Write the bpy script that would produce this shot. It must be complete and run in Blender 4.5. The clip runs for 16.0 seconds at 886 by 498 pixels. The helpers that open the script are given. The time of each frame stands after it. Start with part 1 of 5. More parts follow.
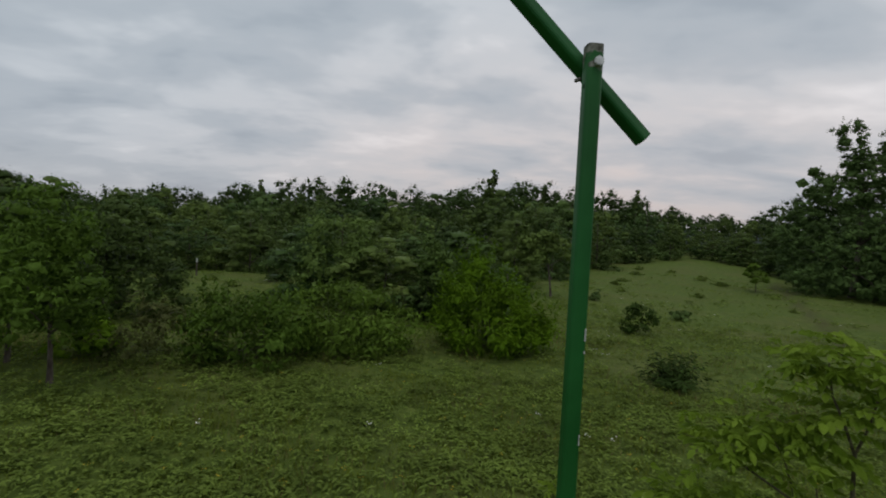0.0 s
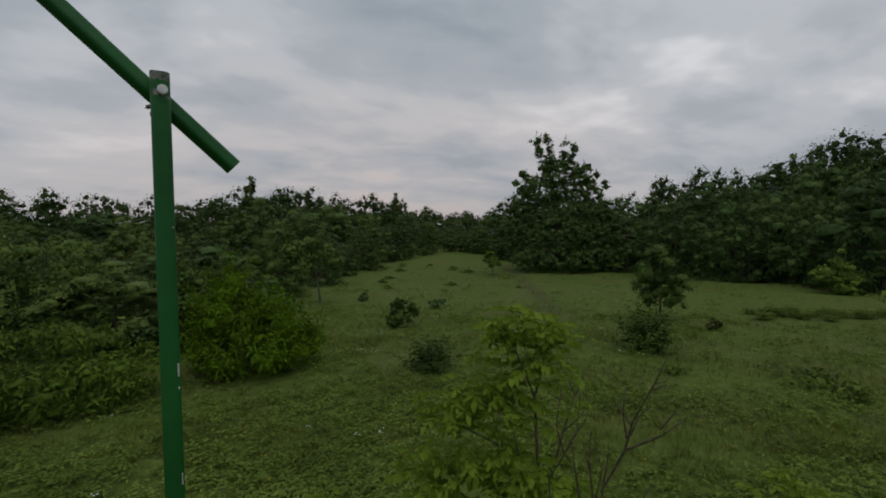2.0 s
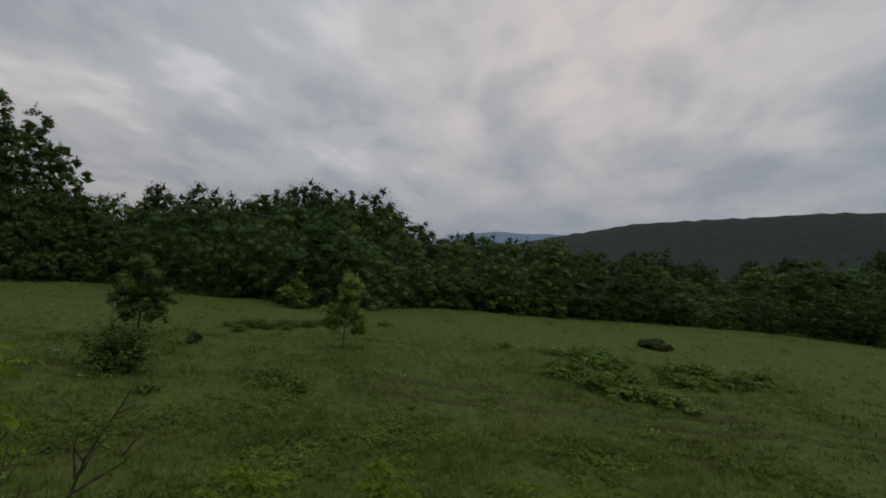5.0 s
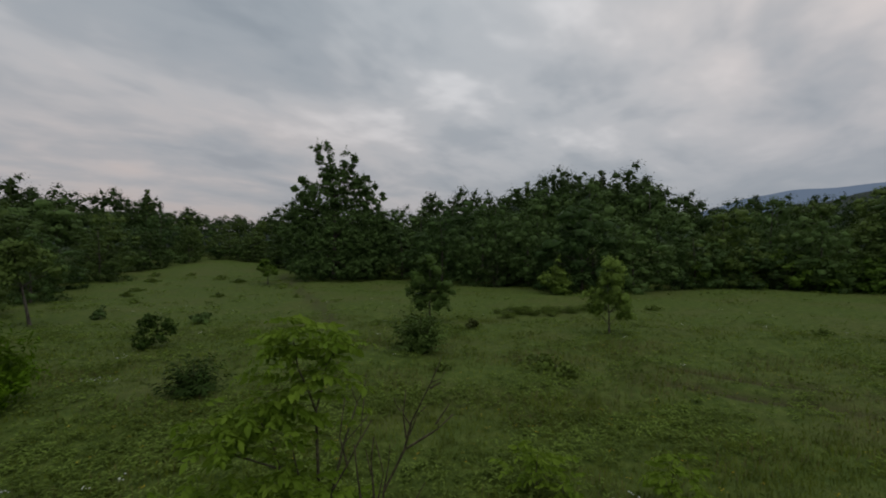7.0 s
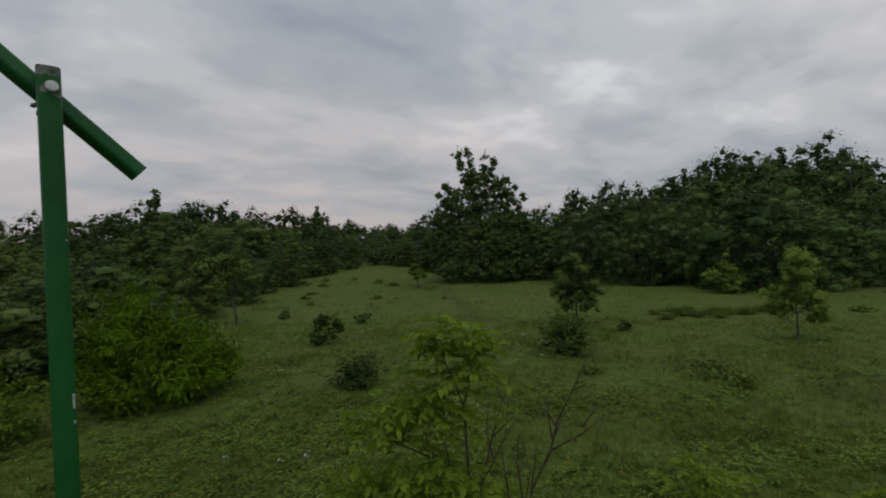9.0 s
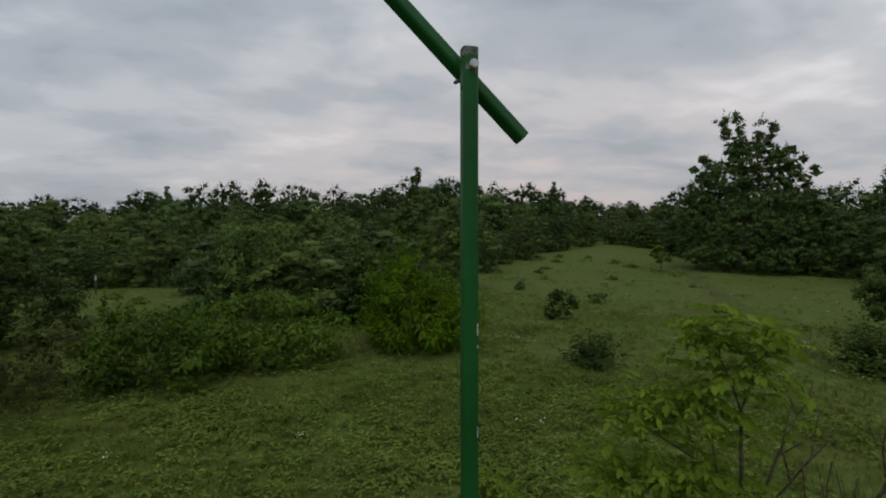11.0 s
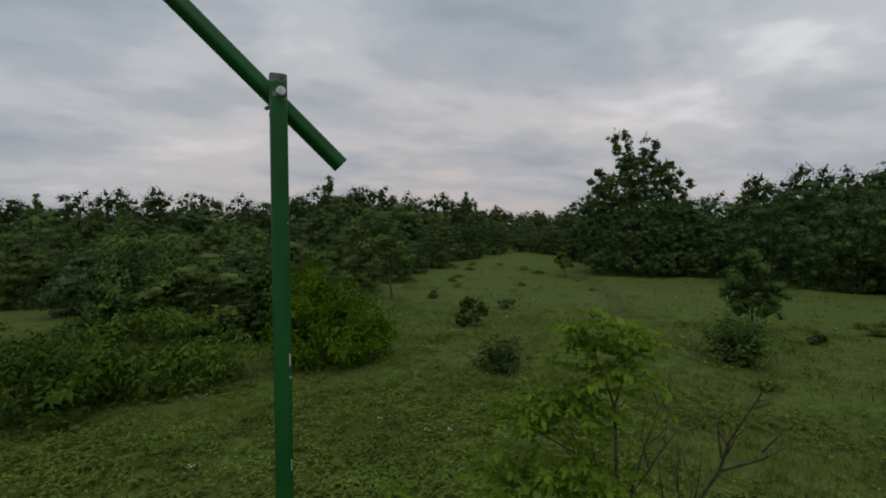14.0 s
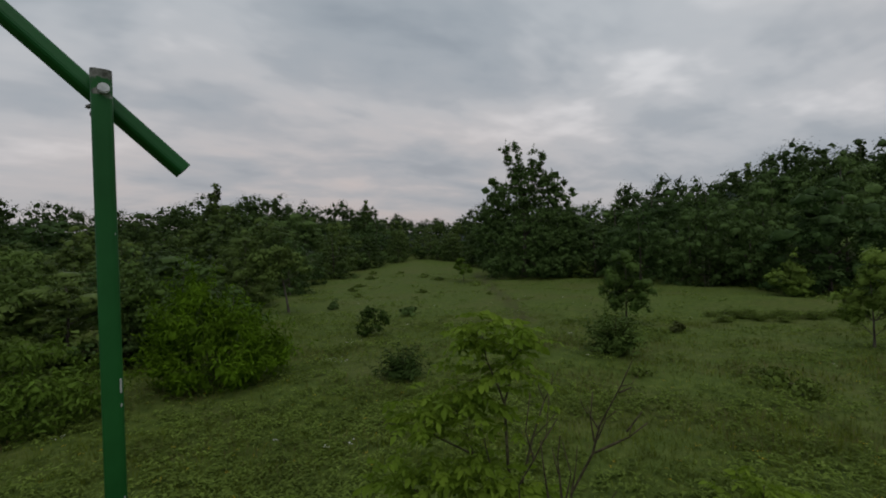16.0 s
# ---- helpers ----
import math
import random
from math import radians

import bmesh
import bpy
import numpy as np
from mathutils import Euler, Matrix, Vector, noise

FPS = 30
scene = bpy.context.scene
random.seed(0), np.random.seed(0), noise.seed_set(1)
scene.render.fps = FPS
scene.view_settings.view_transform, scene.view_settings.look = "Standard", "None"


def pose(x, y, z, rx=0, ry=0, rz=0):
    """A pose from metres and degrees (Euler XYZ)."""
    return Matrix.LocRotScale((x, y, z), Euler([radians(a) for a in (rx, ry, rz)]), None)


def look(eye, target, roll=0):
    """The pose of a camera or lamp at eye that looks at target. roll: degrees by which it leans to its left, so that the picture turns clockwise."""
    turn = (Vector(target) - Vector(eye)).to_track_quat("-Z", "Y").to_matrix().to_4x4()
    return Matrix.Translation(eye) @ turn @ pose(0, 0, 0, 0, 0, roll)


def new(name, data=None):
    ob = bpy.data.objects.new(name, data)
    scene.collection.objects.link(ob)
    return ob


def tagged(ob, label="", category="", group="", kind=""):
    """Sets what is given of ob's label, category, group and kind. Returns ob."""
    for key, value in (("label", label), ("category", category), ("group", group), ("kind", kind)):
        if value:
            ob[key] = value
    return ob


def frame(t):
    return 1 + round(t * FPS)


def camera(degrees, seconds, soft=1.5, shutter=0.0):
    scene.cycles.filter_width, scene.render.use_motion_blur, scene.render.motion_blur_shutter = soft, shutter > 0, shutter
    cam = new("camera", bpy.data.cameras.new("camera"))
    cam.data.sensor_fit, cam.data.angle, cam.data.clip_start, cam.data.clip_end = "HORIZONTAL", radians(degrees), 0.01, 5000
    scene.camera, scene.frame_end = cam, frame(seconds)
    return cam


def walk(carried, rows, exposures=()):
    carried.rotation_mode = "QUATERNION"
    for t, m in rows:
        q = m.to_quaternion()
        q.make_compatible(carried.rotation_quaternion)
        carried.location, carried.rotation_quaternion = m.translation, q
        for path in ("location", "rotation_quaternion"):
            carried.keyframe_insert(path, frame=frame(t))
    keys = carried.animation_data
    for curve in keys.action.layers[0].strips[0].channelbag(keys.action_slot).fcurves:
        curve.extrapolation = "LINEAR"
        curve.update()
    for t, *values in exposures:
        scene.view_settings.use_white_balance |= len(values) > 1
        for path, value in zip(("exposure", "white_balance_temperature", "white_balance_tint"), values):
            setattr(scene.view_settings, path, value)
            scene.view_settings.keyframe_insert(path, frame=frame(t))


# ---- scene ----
cam = camera(87.7, 16.0, soft=1.8, shutter=0.15)
PATH = [
    (0, (-0.338, 0.136, 3.957), (-0.326, 2.135, 3.881), 3.35),
    (0.5, (-0.335, 0.141, 3.961), (-0.065, 2.121, 3.897), 1.87),
    (0.8, (-0.243, 0.129, 3.987), (0.236, 2.070, 3.936), 0.62),
    (1, (-0.090, 0.075, 3.994), (0.539, 1.973, 3.949), -0.23),
    (1.5, (0.002, 0.008, 4.006), (0.907, 1.790, 3.960), -1.41),
    (2, (-0.005, 0.018, 4.005), (0.941, 1.780, 3.967), -1.49),
    (2.5, (-0.012, 0.025, 4.003), (1.006, 1.747, 3.976), -1.72),
    (3, (-0.016, 0.028, 4.003), (1.031, 1.731, 3.979), -1.79),
    (3.5, (-0.009, 0.027, 4.002), (1.288, 1.549, 3.978), -0.35),
    (4, (-0.056, 0.104, 3.993), (1.639, 1.165, 3.996), 2.39),
    (4.2, (-0.040, 0.060, 3.990), (1.794, 0.858, 4.021), 3.19),
    (4.5, (-0.033, 0.054, 3.990), (1.915, 0.503, 4.055), 4.17),
    (4.8, (-0.014, 0.038, 3.989), (1.971, 0.267, 4.072), 4.73),
    (5.1, (0.011, 0.017, 3.988), (2.005, 0.146, 4.075), 4.91),
    (5.4, (0.039, -0.007, 3.987), (2.032, 0.132, 4.068), 4.72),
    (5.7, (0.064, -0.028, 3.986), (2.049, 0.209, 4.052), 4.19),
    (6, (0.083, -0.044, 3.985), (2.041, 0.363, 4.030), 3.35),
    (6.3, (0.090, -0.050, 3.985), (1.989, 0.576, 4.005), 2.21),
    (6.5, (0.080, -0.010, 3.985), (1.921, 0.771, 3.988), 1.36),
    (7, (-0.001, 0.087, 4.002), (1.641, 1.229, 3.984), -0.39),
    (7.5, (-0.015, 0.086, 4.015), (1.541, 1.343, 4.003), -1.35),
    (8, (-0.021, 0.078, 4.013), (1.440, 1.444, 4.013), -2.25),
    (8.5, (-0.019, 0.101, 4.010), (1.374, 1.536, 4.018), -2.72),
    (9, (-0.013, 0.028, 3.995), (1.207, 1.612, 3.999), -2.82),
    (9.3, (-0.025, 0.062, 4.003), (0.998, 1.781, 3.989), -2.22),
    (9.5, (-0.043, 0.083, 4.006), (0.809, 1.892, 3.976), -1.58),
    (9.7, (-0.175, 0.114, 3.988), (0.488, 2.000, 3.943), -0.86),
    (10, (-0.282, 0.136, 3.960), (0.170, 2.084, 3.897), -0.12),
    (10.2, (-0.285, 0.135, 3.960), (0.127, 2.091, 3.893), -0.07),
    (10.6, (-0.278, 0.134, 3.963), (0.071, 2.101, 3.889), 0.05),
    (11, (-0.262, 0.130, 3.969), (0.060, 2.102, 3.893), 0.19),
    (11.4, (-0.242, 0.126, 3.977), (0.088, 2.097, 3.901), 0.27),
    (11.8, (-0.224, 0.122, 3.984), (0.150, 2.085, 3.911), 0.24),
    (12.1, (-0.216, 0.120, 3.988), (0.216, 2.072, 3.918), 0.10),
    (12.3, (-0.214, 0.120, 3.989), (0.267, 2.060, 3.922), -0.06),
    (12.5, (-0.145, 0.111, 3.994), (0.390, 2.037, 3.931), -0.25),
    (13, (-0.067, 0.086, 3.994), (0.519, 1.997, 3.939), -0.51),
    (13.5, (-0.065, 0.073, 4.004), (0.566, 1.970, 3.957), -0.51),
    (14, (-0.060, 0.070, 4.006), (0.613, 1.953, 3.969), -0.49),
    (14.5, (-0.065, 0.068, 4.008), (0.672, 1.927, 3.979), -0.56),
    (15, (-0.065, 0.067, 4.008), (0.809, 1.866, 3.985), -0.80),
    (15.5, (-0.026, 0.051, 4.002), (0.986, 1.776, 3.988), -1.55),
    (16, (0.021, 0.022, 4.000), (1.077, 1.721, 3.990), -1.93),
]
EXPOSURES = [(0, 0.27), (0.5, 0.22), (1, 0.13), (1.5, 0.0), (3, 0.0), (4.2, -0.1), (5.2, -0.25), (6.3, -0.28), (7, -0.08), (7.5, 0.0), (9, 0.0), (9.5, 0.02), (10, 0.12), (12.5, 0.17), (14, 0.06), (16, 0.0)]
walk(cam, [(t, look(eye, target, roll)) for t, eye, target, roll in PATH], EXPOSURES)

# ---- world, light ----
world = bpy.data.worlds.new("world")
scene.world = world
world.use_nodes = True
SKY_UP, SKY_TURN = 70.0, 194.0


def build_world():
    nt = world.node_tree
    nt.nodes.clear()

    def n(kind, **kw):
        node = nt.nodes.new(kind)
        for k, v in kw.items():
            node.inputs[k].default_value = v
        return node

    def link(a, b):
        nt.links.new(a, b)

    def m(op, a, b=None, clamp=False):
        node = nt.nodes.new("ShaderNodeMath")
        node.operation, node.use_clamp = op, clamp
        for i, v in enumerate((a, b)):
            if v is None:
                continue
            if isinstance(v, (int, float)):
                node.inputs[i].default_value = v
            else:
                link(v, node.inputs[i])
        return node.outputs[0]

    def ramp(fac, stops):
        node = nt.nodes.new("ShaderNodeValToRGB")
        node.color_ramp.interpolation = "EASE"
        els = node.color_ramp.elements
        while len(els) < len(stops):
            els.new(0.5)
        for e, (p, c) in zip(els, stops):
            e.position, e.color = p, (*c, 1)
        link(fac, node.inputs[0])
        return node.outputs[0]

    def mix(fac, a, b, kind="MIX"):
        node = nt.nodes.new("ShaderNodeMix")
        node.data_type, node.blend_type = "RGBA", kind
        for sock, v in ((node.inputs[0], fac), (node.inputs[6], a), (node.inputs[7], b)):
            if isinstance(v, (int, float)):
                sock.default_value = v
            elif isinstance(v, tuple):
                sock.default_value = (*v, 1)
            else:
                link(v, sock)
        return node.outputs[2]

    tc = n("ShaderNodeTexCoord")
    sep = n("ShaderNodeSeparateXYZ")
    link(tc.outputs["Generated"], sep.inputs[0])
    x, y, z = sep.outputs
    up = m("MAXIMUM", z, 0.0)
    # the flat cloud deck seen in perspective
    den = m("ADD", up, 0.20)
    comb = n("ShaderNodeCombineXYZ")
    link(m("DIVIDE", x, den), comb.inputs[0])
    link(m("DIVIDE", y, den), comb.inputs[1])
    turn = n("ShaderNodeMapping")
    turn.inputs["Rotation"].default_value = (0, 0, radians(6))
    turn.inputs["Scale"].default_value = (0.80, 1.06, 1)
    link(comb.outputs[0], turn.inputs[0])

    def clouds(scale, detail, rough, warp, off):
        mp = n("ShaderNodeMapping")
        mp.inputs["Location"].default_value = (off, off * 0.7, 0)
        link(turn.outputs[0], mp.inputs[0])
        t = n("ShaderNodeTexNoise", Scale=scale, Detail=detail, Roughness=rough, Distortion=warp)
        link(mp.outputs[0], t.inputs[0])
        return t.outputs[0]

    big = clouds(0.42, 2.0, 0.45, 0.3, 4.0)
    mid = clouds(1.7, 4.0, 0.5, 0.25, 1.0)
    fine = clouds(5.0, 3.0, 0.5, 0.2, 9.0)
    cover = m("ADD", m("ADD", m("MULTIPLY", big, 0.38), m("MULTIPLY", mid, 0.50)), m("MULTIPLY", fine, 0.12))
    grey = ramp(cover, [(0.38, (0.276, 0.321, 0.368)), (0.47, (0.356, 0.402, 0.446)), (0.55, (0.459, 0.503, 0.543)), (0.65, (0.725, 0.750, 0.780))])
    # dusk warmth low in the east and behind the thin deck
    def glow(az, el, sharp):
        d = Vector((math.sin(radians(az)) * math.cos(radians(el)), math.cos(radians(az)) * math.cos(radians(el)), math.sin(radians(el))))
        dot = nt.nodes.new("ShaderNodeVectorMath")
        dot.operation = "DOT_PRODUCT"
        link(tc.outputs["Generated"], dot.inputs[0])
        dot.inputs[1].default_value = d
        return m("POWER", m("MAXIMUM", dot.outputs["Value"], 0.0), sharp)

    thick = ramp(cover, [(0.40, (0.25,) * 3), (0.62, (1.0,) * 3)])
    low = m("POWER", m("SUBTRACT", 1.0, up), 3.5)
    warm = m("MULTIPLY", m("MULTIPLY", low, thick), m("ADD", m("MULTIPLY", glow(18, 9, 4.0), 1.45), 0.06))
    sky = mix(m("MULTIPLY", warm, 0.9, True), grey, (0.655, 0.540, 0.495))
    sky = mix(m("MULTIPLY", m("MULTIPLY", glow(103, 25, 10.0), thick), 0.85, True), sky, (0.88, 0.765, 0.715))
    # dull lilac band at the horizon
    band = m("POWER", m("SUBTRACT", 1.0, up), 8.0)
    sky = mix(m("MULTIPLY", band, 0.85, True), sky, (0.335, 0.338, 0.365))
    # a slate blue bank low over the valley
    sky = mix(m("MULTIPLY", m("MULTIPLY", glow(100, 5, 12.0), m("POWER", m("SUBTRACT", 1.0, up), 4.0)), 0.9, True), sky, (0.29, 0.325, 0.375))
    # the clear sky behind the deck
    clear = nt.nodes.new("ShaderNodeTexSky")
    clear.sky_type, clear.sun_disc = "NISHITA", False
    clear.sun_elevation, clear.sun_rotation = radians(SKY_UP), radians(SKY_TURN)
    dim = mix(1.0, clear.outputs[0], (0.08, 0.08, 0.08), "MULTIPLY")
    sky = mix(0.04, sky, dim)
    bg = n("ShaderNodeBackground", Strength=1.0)
    link(sky, bg.inputs[0])
    out = n("ShaderNodeOutputWorld")
    link(bg.outputs[0], out.inputs[0])


build_world()
sun_data = bpy.data.lights.new("sun", "SUN")
sun_data.energy, sun_data.angle, sun_data.color = 0.8, radians(50), (1.0, 0.96, 0.93)
sun = new("sun", sun_data)
sun.matrix_world = look((0, 0, 60), (5, 21, 0))

# ---- materials ----


def nodes_of(name):
    mat = bpy.data.materials.new(name)
    mat.use_nodes = True
    mat.node_tree.nodes.clear()
    return mat, mat.node_tree


def leaf_material(name, dark, light, clear=0.35, rough=0.55, spread=0.5, vary=0.1):
    """Leaves that differ from plant to plant and from leaf to leaf, and let some light through."""
    mat, nt = nodes_of(name)
    N, L = nt.nodes.new, nt.links.new
    geo, info = N("ShaderNodeNewGeometry"), N("ShaderNodeObjectInfo")
    add = N("ShaderNodeMath")
    add.operation = "MULTIPLY_ADD"
    add.inputs[1].default_value = vary
    L(geo.outputs["Random Per Island"], add.inputs[0])
    half = N("ShaderNodeMath")
    half.operation = "MULTIPLY"
    half.inputs[1].default_value = spread
    L(info.outputs["Random"], half.inputs[0])
    L(half.outputs[0], add.inputs[2])
    ramp = N("ShaderNodeValToRGB")
    ramp.color_ramp.elements[0].color, ramp.color_ramp.elements[1].color = (*dark, 1), (*light, 1)
    L(add.outputs[0], ramp.inputs[0])
    tc, tex = N("ShaderNodeTexCoord"), N("ShaderNodeTexNoise")
    tex.inputs["Scale"].default_value, tex.inputs["Detail"].default_value = 0.75, 3.0
    L(tc.outputs["Object"], tex.inputs[0])
    hsv = N("ShaderNodeHueSaturation")
    val = N("ShaderNodeMapRange")
    val.inputs[1].default_value, val.inputs[2].default_value = 0.3, 0.7
    val.inputs[3].default_value, val.inputs[4].default_value = 0.68, 1.32
    fine, both = N("ShaderNodeTexNoise"), N("ShaderNodeMath")
    fine.inputs["Scale"].default_value, fine.inputs["Detail"].default_value = 5.0, 2.0
    L(tc.outputs["Object"], fine.inputs[0])
    both.operation = "MULTIPLY_ADD"
    both.inputs[1].default_value = 0.6
    both.use_clamp = True
    L(fine.outputs[0], both.inputs[0])
    shift = N("ShaderNodeMath")
    shift.operation = "SUBTRACT"
    shift.inputs[1].default_value = 0.3
    L(tex.outputs[0], shift.inputs[0])
    L(shift.outputs[0], both.inputs[2])
    L(both.outputs[0], val.inputs[0])
    L(val.outputs[0], hsv.inputs["Value"])
    L(ramp.outputs[0], hsv.inputs["Color"])
    bsdf, tr, mix, out = N("ShaderNodeBsdfPrincipled"), N("ShaderNodeBsdfTranslucent"), N("ShaderNodeMixShader"), N("ShaderNodeOutputMaterial")
    bsdf.inputs["Roughness"].default_value = rough
    bsdf.inputs["Specular IOR Level"].default_value = 0.08
    L(hsv.outputs[0], bsdf.inputs["Base Color"])
    L(hsv.outputs[0], tr.inputs[0])
    mix.inputs[0].default_value = clear
    L(bsdf.outputs[0], mix.inputs[1])
    L(tr.outputs[0], mix.inputs[2])
    L(mix.outputs[0], out.inputs[0])
    return mat


def plain_material(name, a, b, scale, rough, bump=0.3, metal=0.0, stretch=(1, 1, 1), stops=(0.35, 0.65)):
    """Two colours mixed by noise, with a finer relief."""
    mat, nt = nodes_of(name)
    N, L = nt.nodes.new, nt.links.new
    tc, mp, tex, fine = N("ShaderNodeTexCoord"), N("ShaderNodeMapping"), N("ShaderNodeTexNoise"), N("ShaderNodeTexNoise")
    mp.inputs["Scale"].default_value = stretch
    L(tc.outputs["Object"], mp.inputs[0])
    for t, s in ((tex, scale), (fine, scale * 6)):
        t.inputs["Scale"].default_value, t.inputs["Detail"].default_value = s, 5.0
        L(mp.outputs[0], t.inputs[0])
    ramp = N("ShaderNodeValToRGB")
    e = ramp.color_ramp.elements
    e[0].color, e[1].color, e[0].position, e[1].position = (*a, 1), (*b, 1), *stops
    L(tex.outputs[0], ramp.inputs[0])
    bsdf, bp, out = N("ShaderNodeBsdfPrincipled"), N("ShaderNodeBump"), N("ShaderNodeOutputMaterial")
    bp.inputs["Strength"].default_value, bp.inputs["Distance"].default_value = bump, 0.01
    L(fine.outputs[0], bp.inputs["Height"])
    L(bp.outputs[0], bsdf.inputs["Normal"])
    L(ramp.outputs[0], bsdf.inputs["Base Color"])
    bsdf.inputs["Roughness"].default_value, bsdf.inputs["Metallic"].default_value = rough, metal
    bsdf.inputs["Specular IOR Level"].default_value = 0.2
    L(bsdf.outputs[0], out.inputs[0])
    return mat


def worn_paint():
    """Green paint, rubbed down to grey and brown steel at the open top end and in small chips."""
    mat, nt = nodes_of("worn_green_paint")
    N, L = nt.nodes.new, nt.links.new
    tc, sep = N("ShaderNodeTexCoord"), N("ShaderNodeSeparateXYZ")
    L(tc.outputs["Object"], sep.inputs[0])

    def tex(scale, detail=6.0):
        t = N("ShaderNodeTexNoise")
        t.inputs["Scale"].default_value, t.inputs["Detail"].default_value = scale, detail
        L(tc.outputs["Object"], t.inputs[0])
        return t.outputs[0]

    def ramp(f, stops):
        r = N("ShaderNodeValToRGB")
        for e, (p, c) in zip(r.color_ramp.elements, stops):
            e.position, e.color = p, (*c, 1)
        L(f, r.inputs[0])
        return r.outputs[0]

    height = N("ShaderNodeMapRange")
    height.inputs[1].default_value, height.inputs[2].default_value = 4.08, 4.26
    height.inputs[3].default_value, height.inputs[4].default_value = -0.30, 0.16
    L(sep.outputs[2], height.inputs[0])
    add = N("ShaderNodeMath")
    L(height.outputs[0], add.inputs[0])
    L(tex(38.0), add.inputs[1])
    mask = ramp(add.outputs[0], [(0.54, (0, 0, 0)), (0.60, (1, 1, 1))])
    paint = ramp(tex(7.0), [(0.35, (0.007, 0.076, 0.013)), (0.65, (0.012, 0.104, 0.020))])
    bare = ramp(tex(60.0), [(0.4, (0.060, 0.060, 0.045)), (0.62, (0.240, 0.240, 0.210))])
    mix = N("ShaderNodeMix")
    mix.data_type = "RGBA"
    L(mask, mix.inputs[0])
    L(paint, mix.inputs[6])
    L(bare, mix.inputs[7])
    bsdf, bp, out = N("ShaderNodeBsdfPrincipled"), N("ShaderNodeBump"), N("ShaderNodeOutputMaterial")
    L(mix.outputs[2], bsdf.inputs["Base Color"])
    bsdf.inputs["Roughness"].default_value = 0.5
    bsdf.inputs["Specular IOR Level"].default_value = 0.25
    bp.inputs["Strength"].default_value, bp.inputs["Distance"].default_value = 0.15, 0.002
    L(tex(90.0), bp.inputs["Height"])
    L(bp.outputs[0], bsdf.inputs["Normal"])
    L(bsdf.outputs[0], out.inputs[0])
    return mat


LEAF_SHRUB = leaf_material("shrub_leaf", (0.032, 0.062, 0.011), (0.088, 0.142, 0.024), 0.25)
LEAF_OAK = leaf_material("oak_leaf", (0.040, 0.076, 0.020), (0.112, 0.176, 0.046), 0.25, spread=0.7)
LEAF_WOOD = leaf_material("wood_leaf", (0.033, 0.059, 0.014), (0.104, 0.152, 0.033), 0.22, spread=1.0)
LEAF_BRIGHT = leaf_material("bright_leaf", (0.090, 0.172, 0.007), (0.195, 0.312, 0.016), 0.35)
LEAF_HEDGE = leaf_material("hedge_leaf", (0.066, 0.122, 0.014), (0.144, 0.224, 0.029), 0.32)
LEAF_YOUNG = leaf_material("young_oak_leaf", (0.060, 0.105, 0.020), (0.135, 0.200, 0.045), 0.25)
LEAF_LIGHT = leaf_material("light_leaf", (0.135, 0.205, 0.032), (0.250, 0.345, 0.070), 0.35)
LEAF_ASH = leaf_material("ash_leaf", (0.128, 0.205, 0.018), (0.250, 0.350, 0.040), 0.45)
LEAF_RUST = leaf_material("rust_leaf", (0.068, 0.084, 0.024), (0.138, 0.150, 0.046), 0.25)
GRASS = leaf_material("grass_blade", (0.100, 0.140, 0.014), (0.190, 0.232, 0.030), 0.45, 0.6)
WEED = leaf_material("weed_leaf", (0.076, 0.119, 0.018), (0.178, 0.244, 0.048), 0.35, 0.5, vary=0.55)
BARK = plain_material("bark", (0.050, 0.040, 0.030), (0.130, 0.110, 0.090), 9.0, 0.9, 0.8, 0, (1, 1, 0.3))
TWIG = plain_material("dead_twig", (0.030, 0.025, 0.012), (0.092, 0.077, 0.042), 25.0, 0.9, 0.5)
TWIG_GREEN = plain_material("sapling_bark", (0.050, 0.045, 0.022), (0.110, 0.100, 0.052), 30.0, 0.85, 0.4)
GREEN_PAINT = plain_material("green_paint", (0.008, 0.072, 0.014), (0.013, 0.096, 0.021), 6.0, 0.42, 0.08)
POST_PAINT = worn_paint()
CHIP = plain_material("bare_primer", (0.30, 0.32, 0.30), (0.46, 0.47, 0.44), 80.0, 0.6, 0.2)
FLOWER_WHITE = leaf_material("white_petal", (0.50, 0.50, 0.45), (0.75, 0.75, 0.70), 0.3)
FLOWER_YELLOW = leaf_material("yellow_petal", (0.45, 0.33, 0.03), (0.65, 0.52, 0.06), 0.3)
BRAMBLE = leaf_material("bramble_leaf", (0.084, 0.140, 0.020), (0.190, 0.278, 0.050), 0.35, vary=0.5)
DRY = leaf_material("dry_stalk", (0.110, 0.092, 0.034), (0.200, 0.165, 0.070), 0.3)
STEEL = plain_material("zinc_steel", (0.42, 0.42, 0.42), (0.62, 0.62, 0.61), 60.0, 0.45, 0.2, 0.6)
DARK = plain_material("dark_hollow", (0.006, 0.006, 0.006), (0.012, 0.012, 0.010), 50.0, 0.9, 0.1)
RUST = plain_material("worn_steel", (0.10, 0.085, 0.07), (0.26, 0.25, 0.23), 45.0, 0.7, 0.5, 0.2)

# ---- building helpers ----
UP = np.array((0.0, 0.0, 1.0))


def mesh_of(name, verts, faces, mat, smooth=False, normals=None):
    me = bpy.data.meshes.new(name)
    me.from_pydata(np.asarray(verts).tolist(), [], faces if isinstance(faces, list) else faces.tolist())
    me.materials.append(mat)
    if smooth:
        me.shade_smooth()
    if normals is not None:
        me.normals_split_custom_set_from_vertices(normals.tolist())
    return me


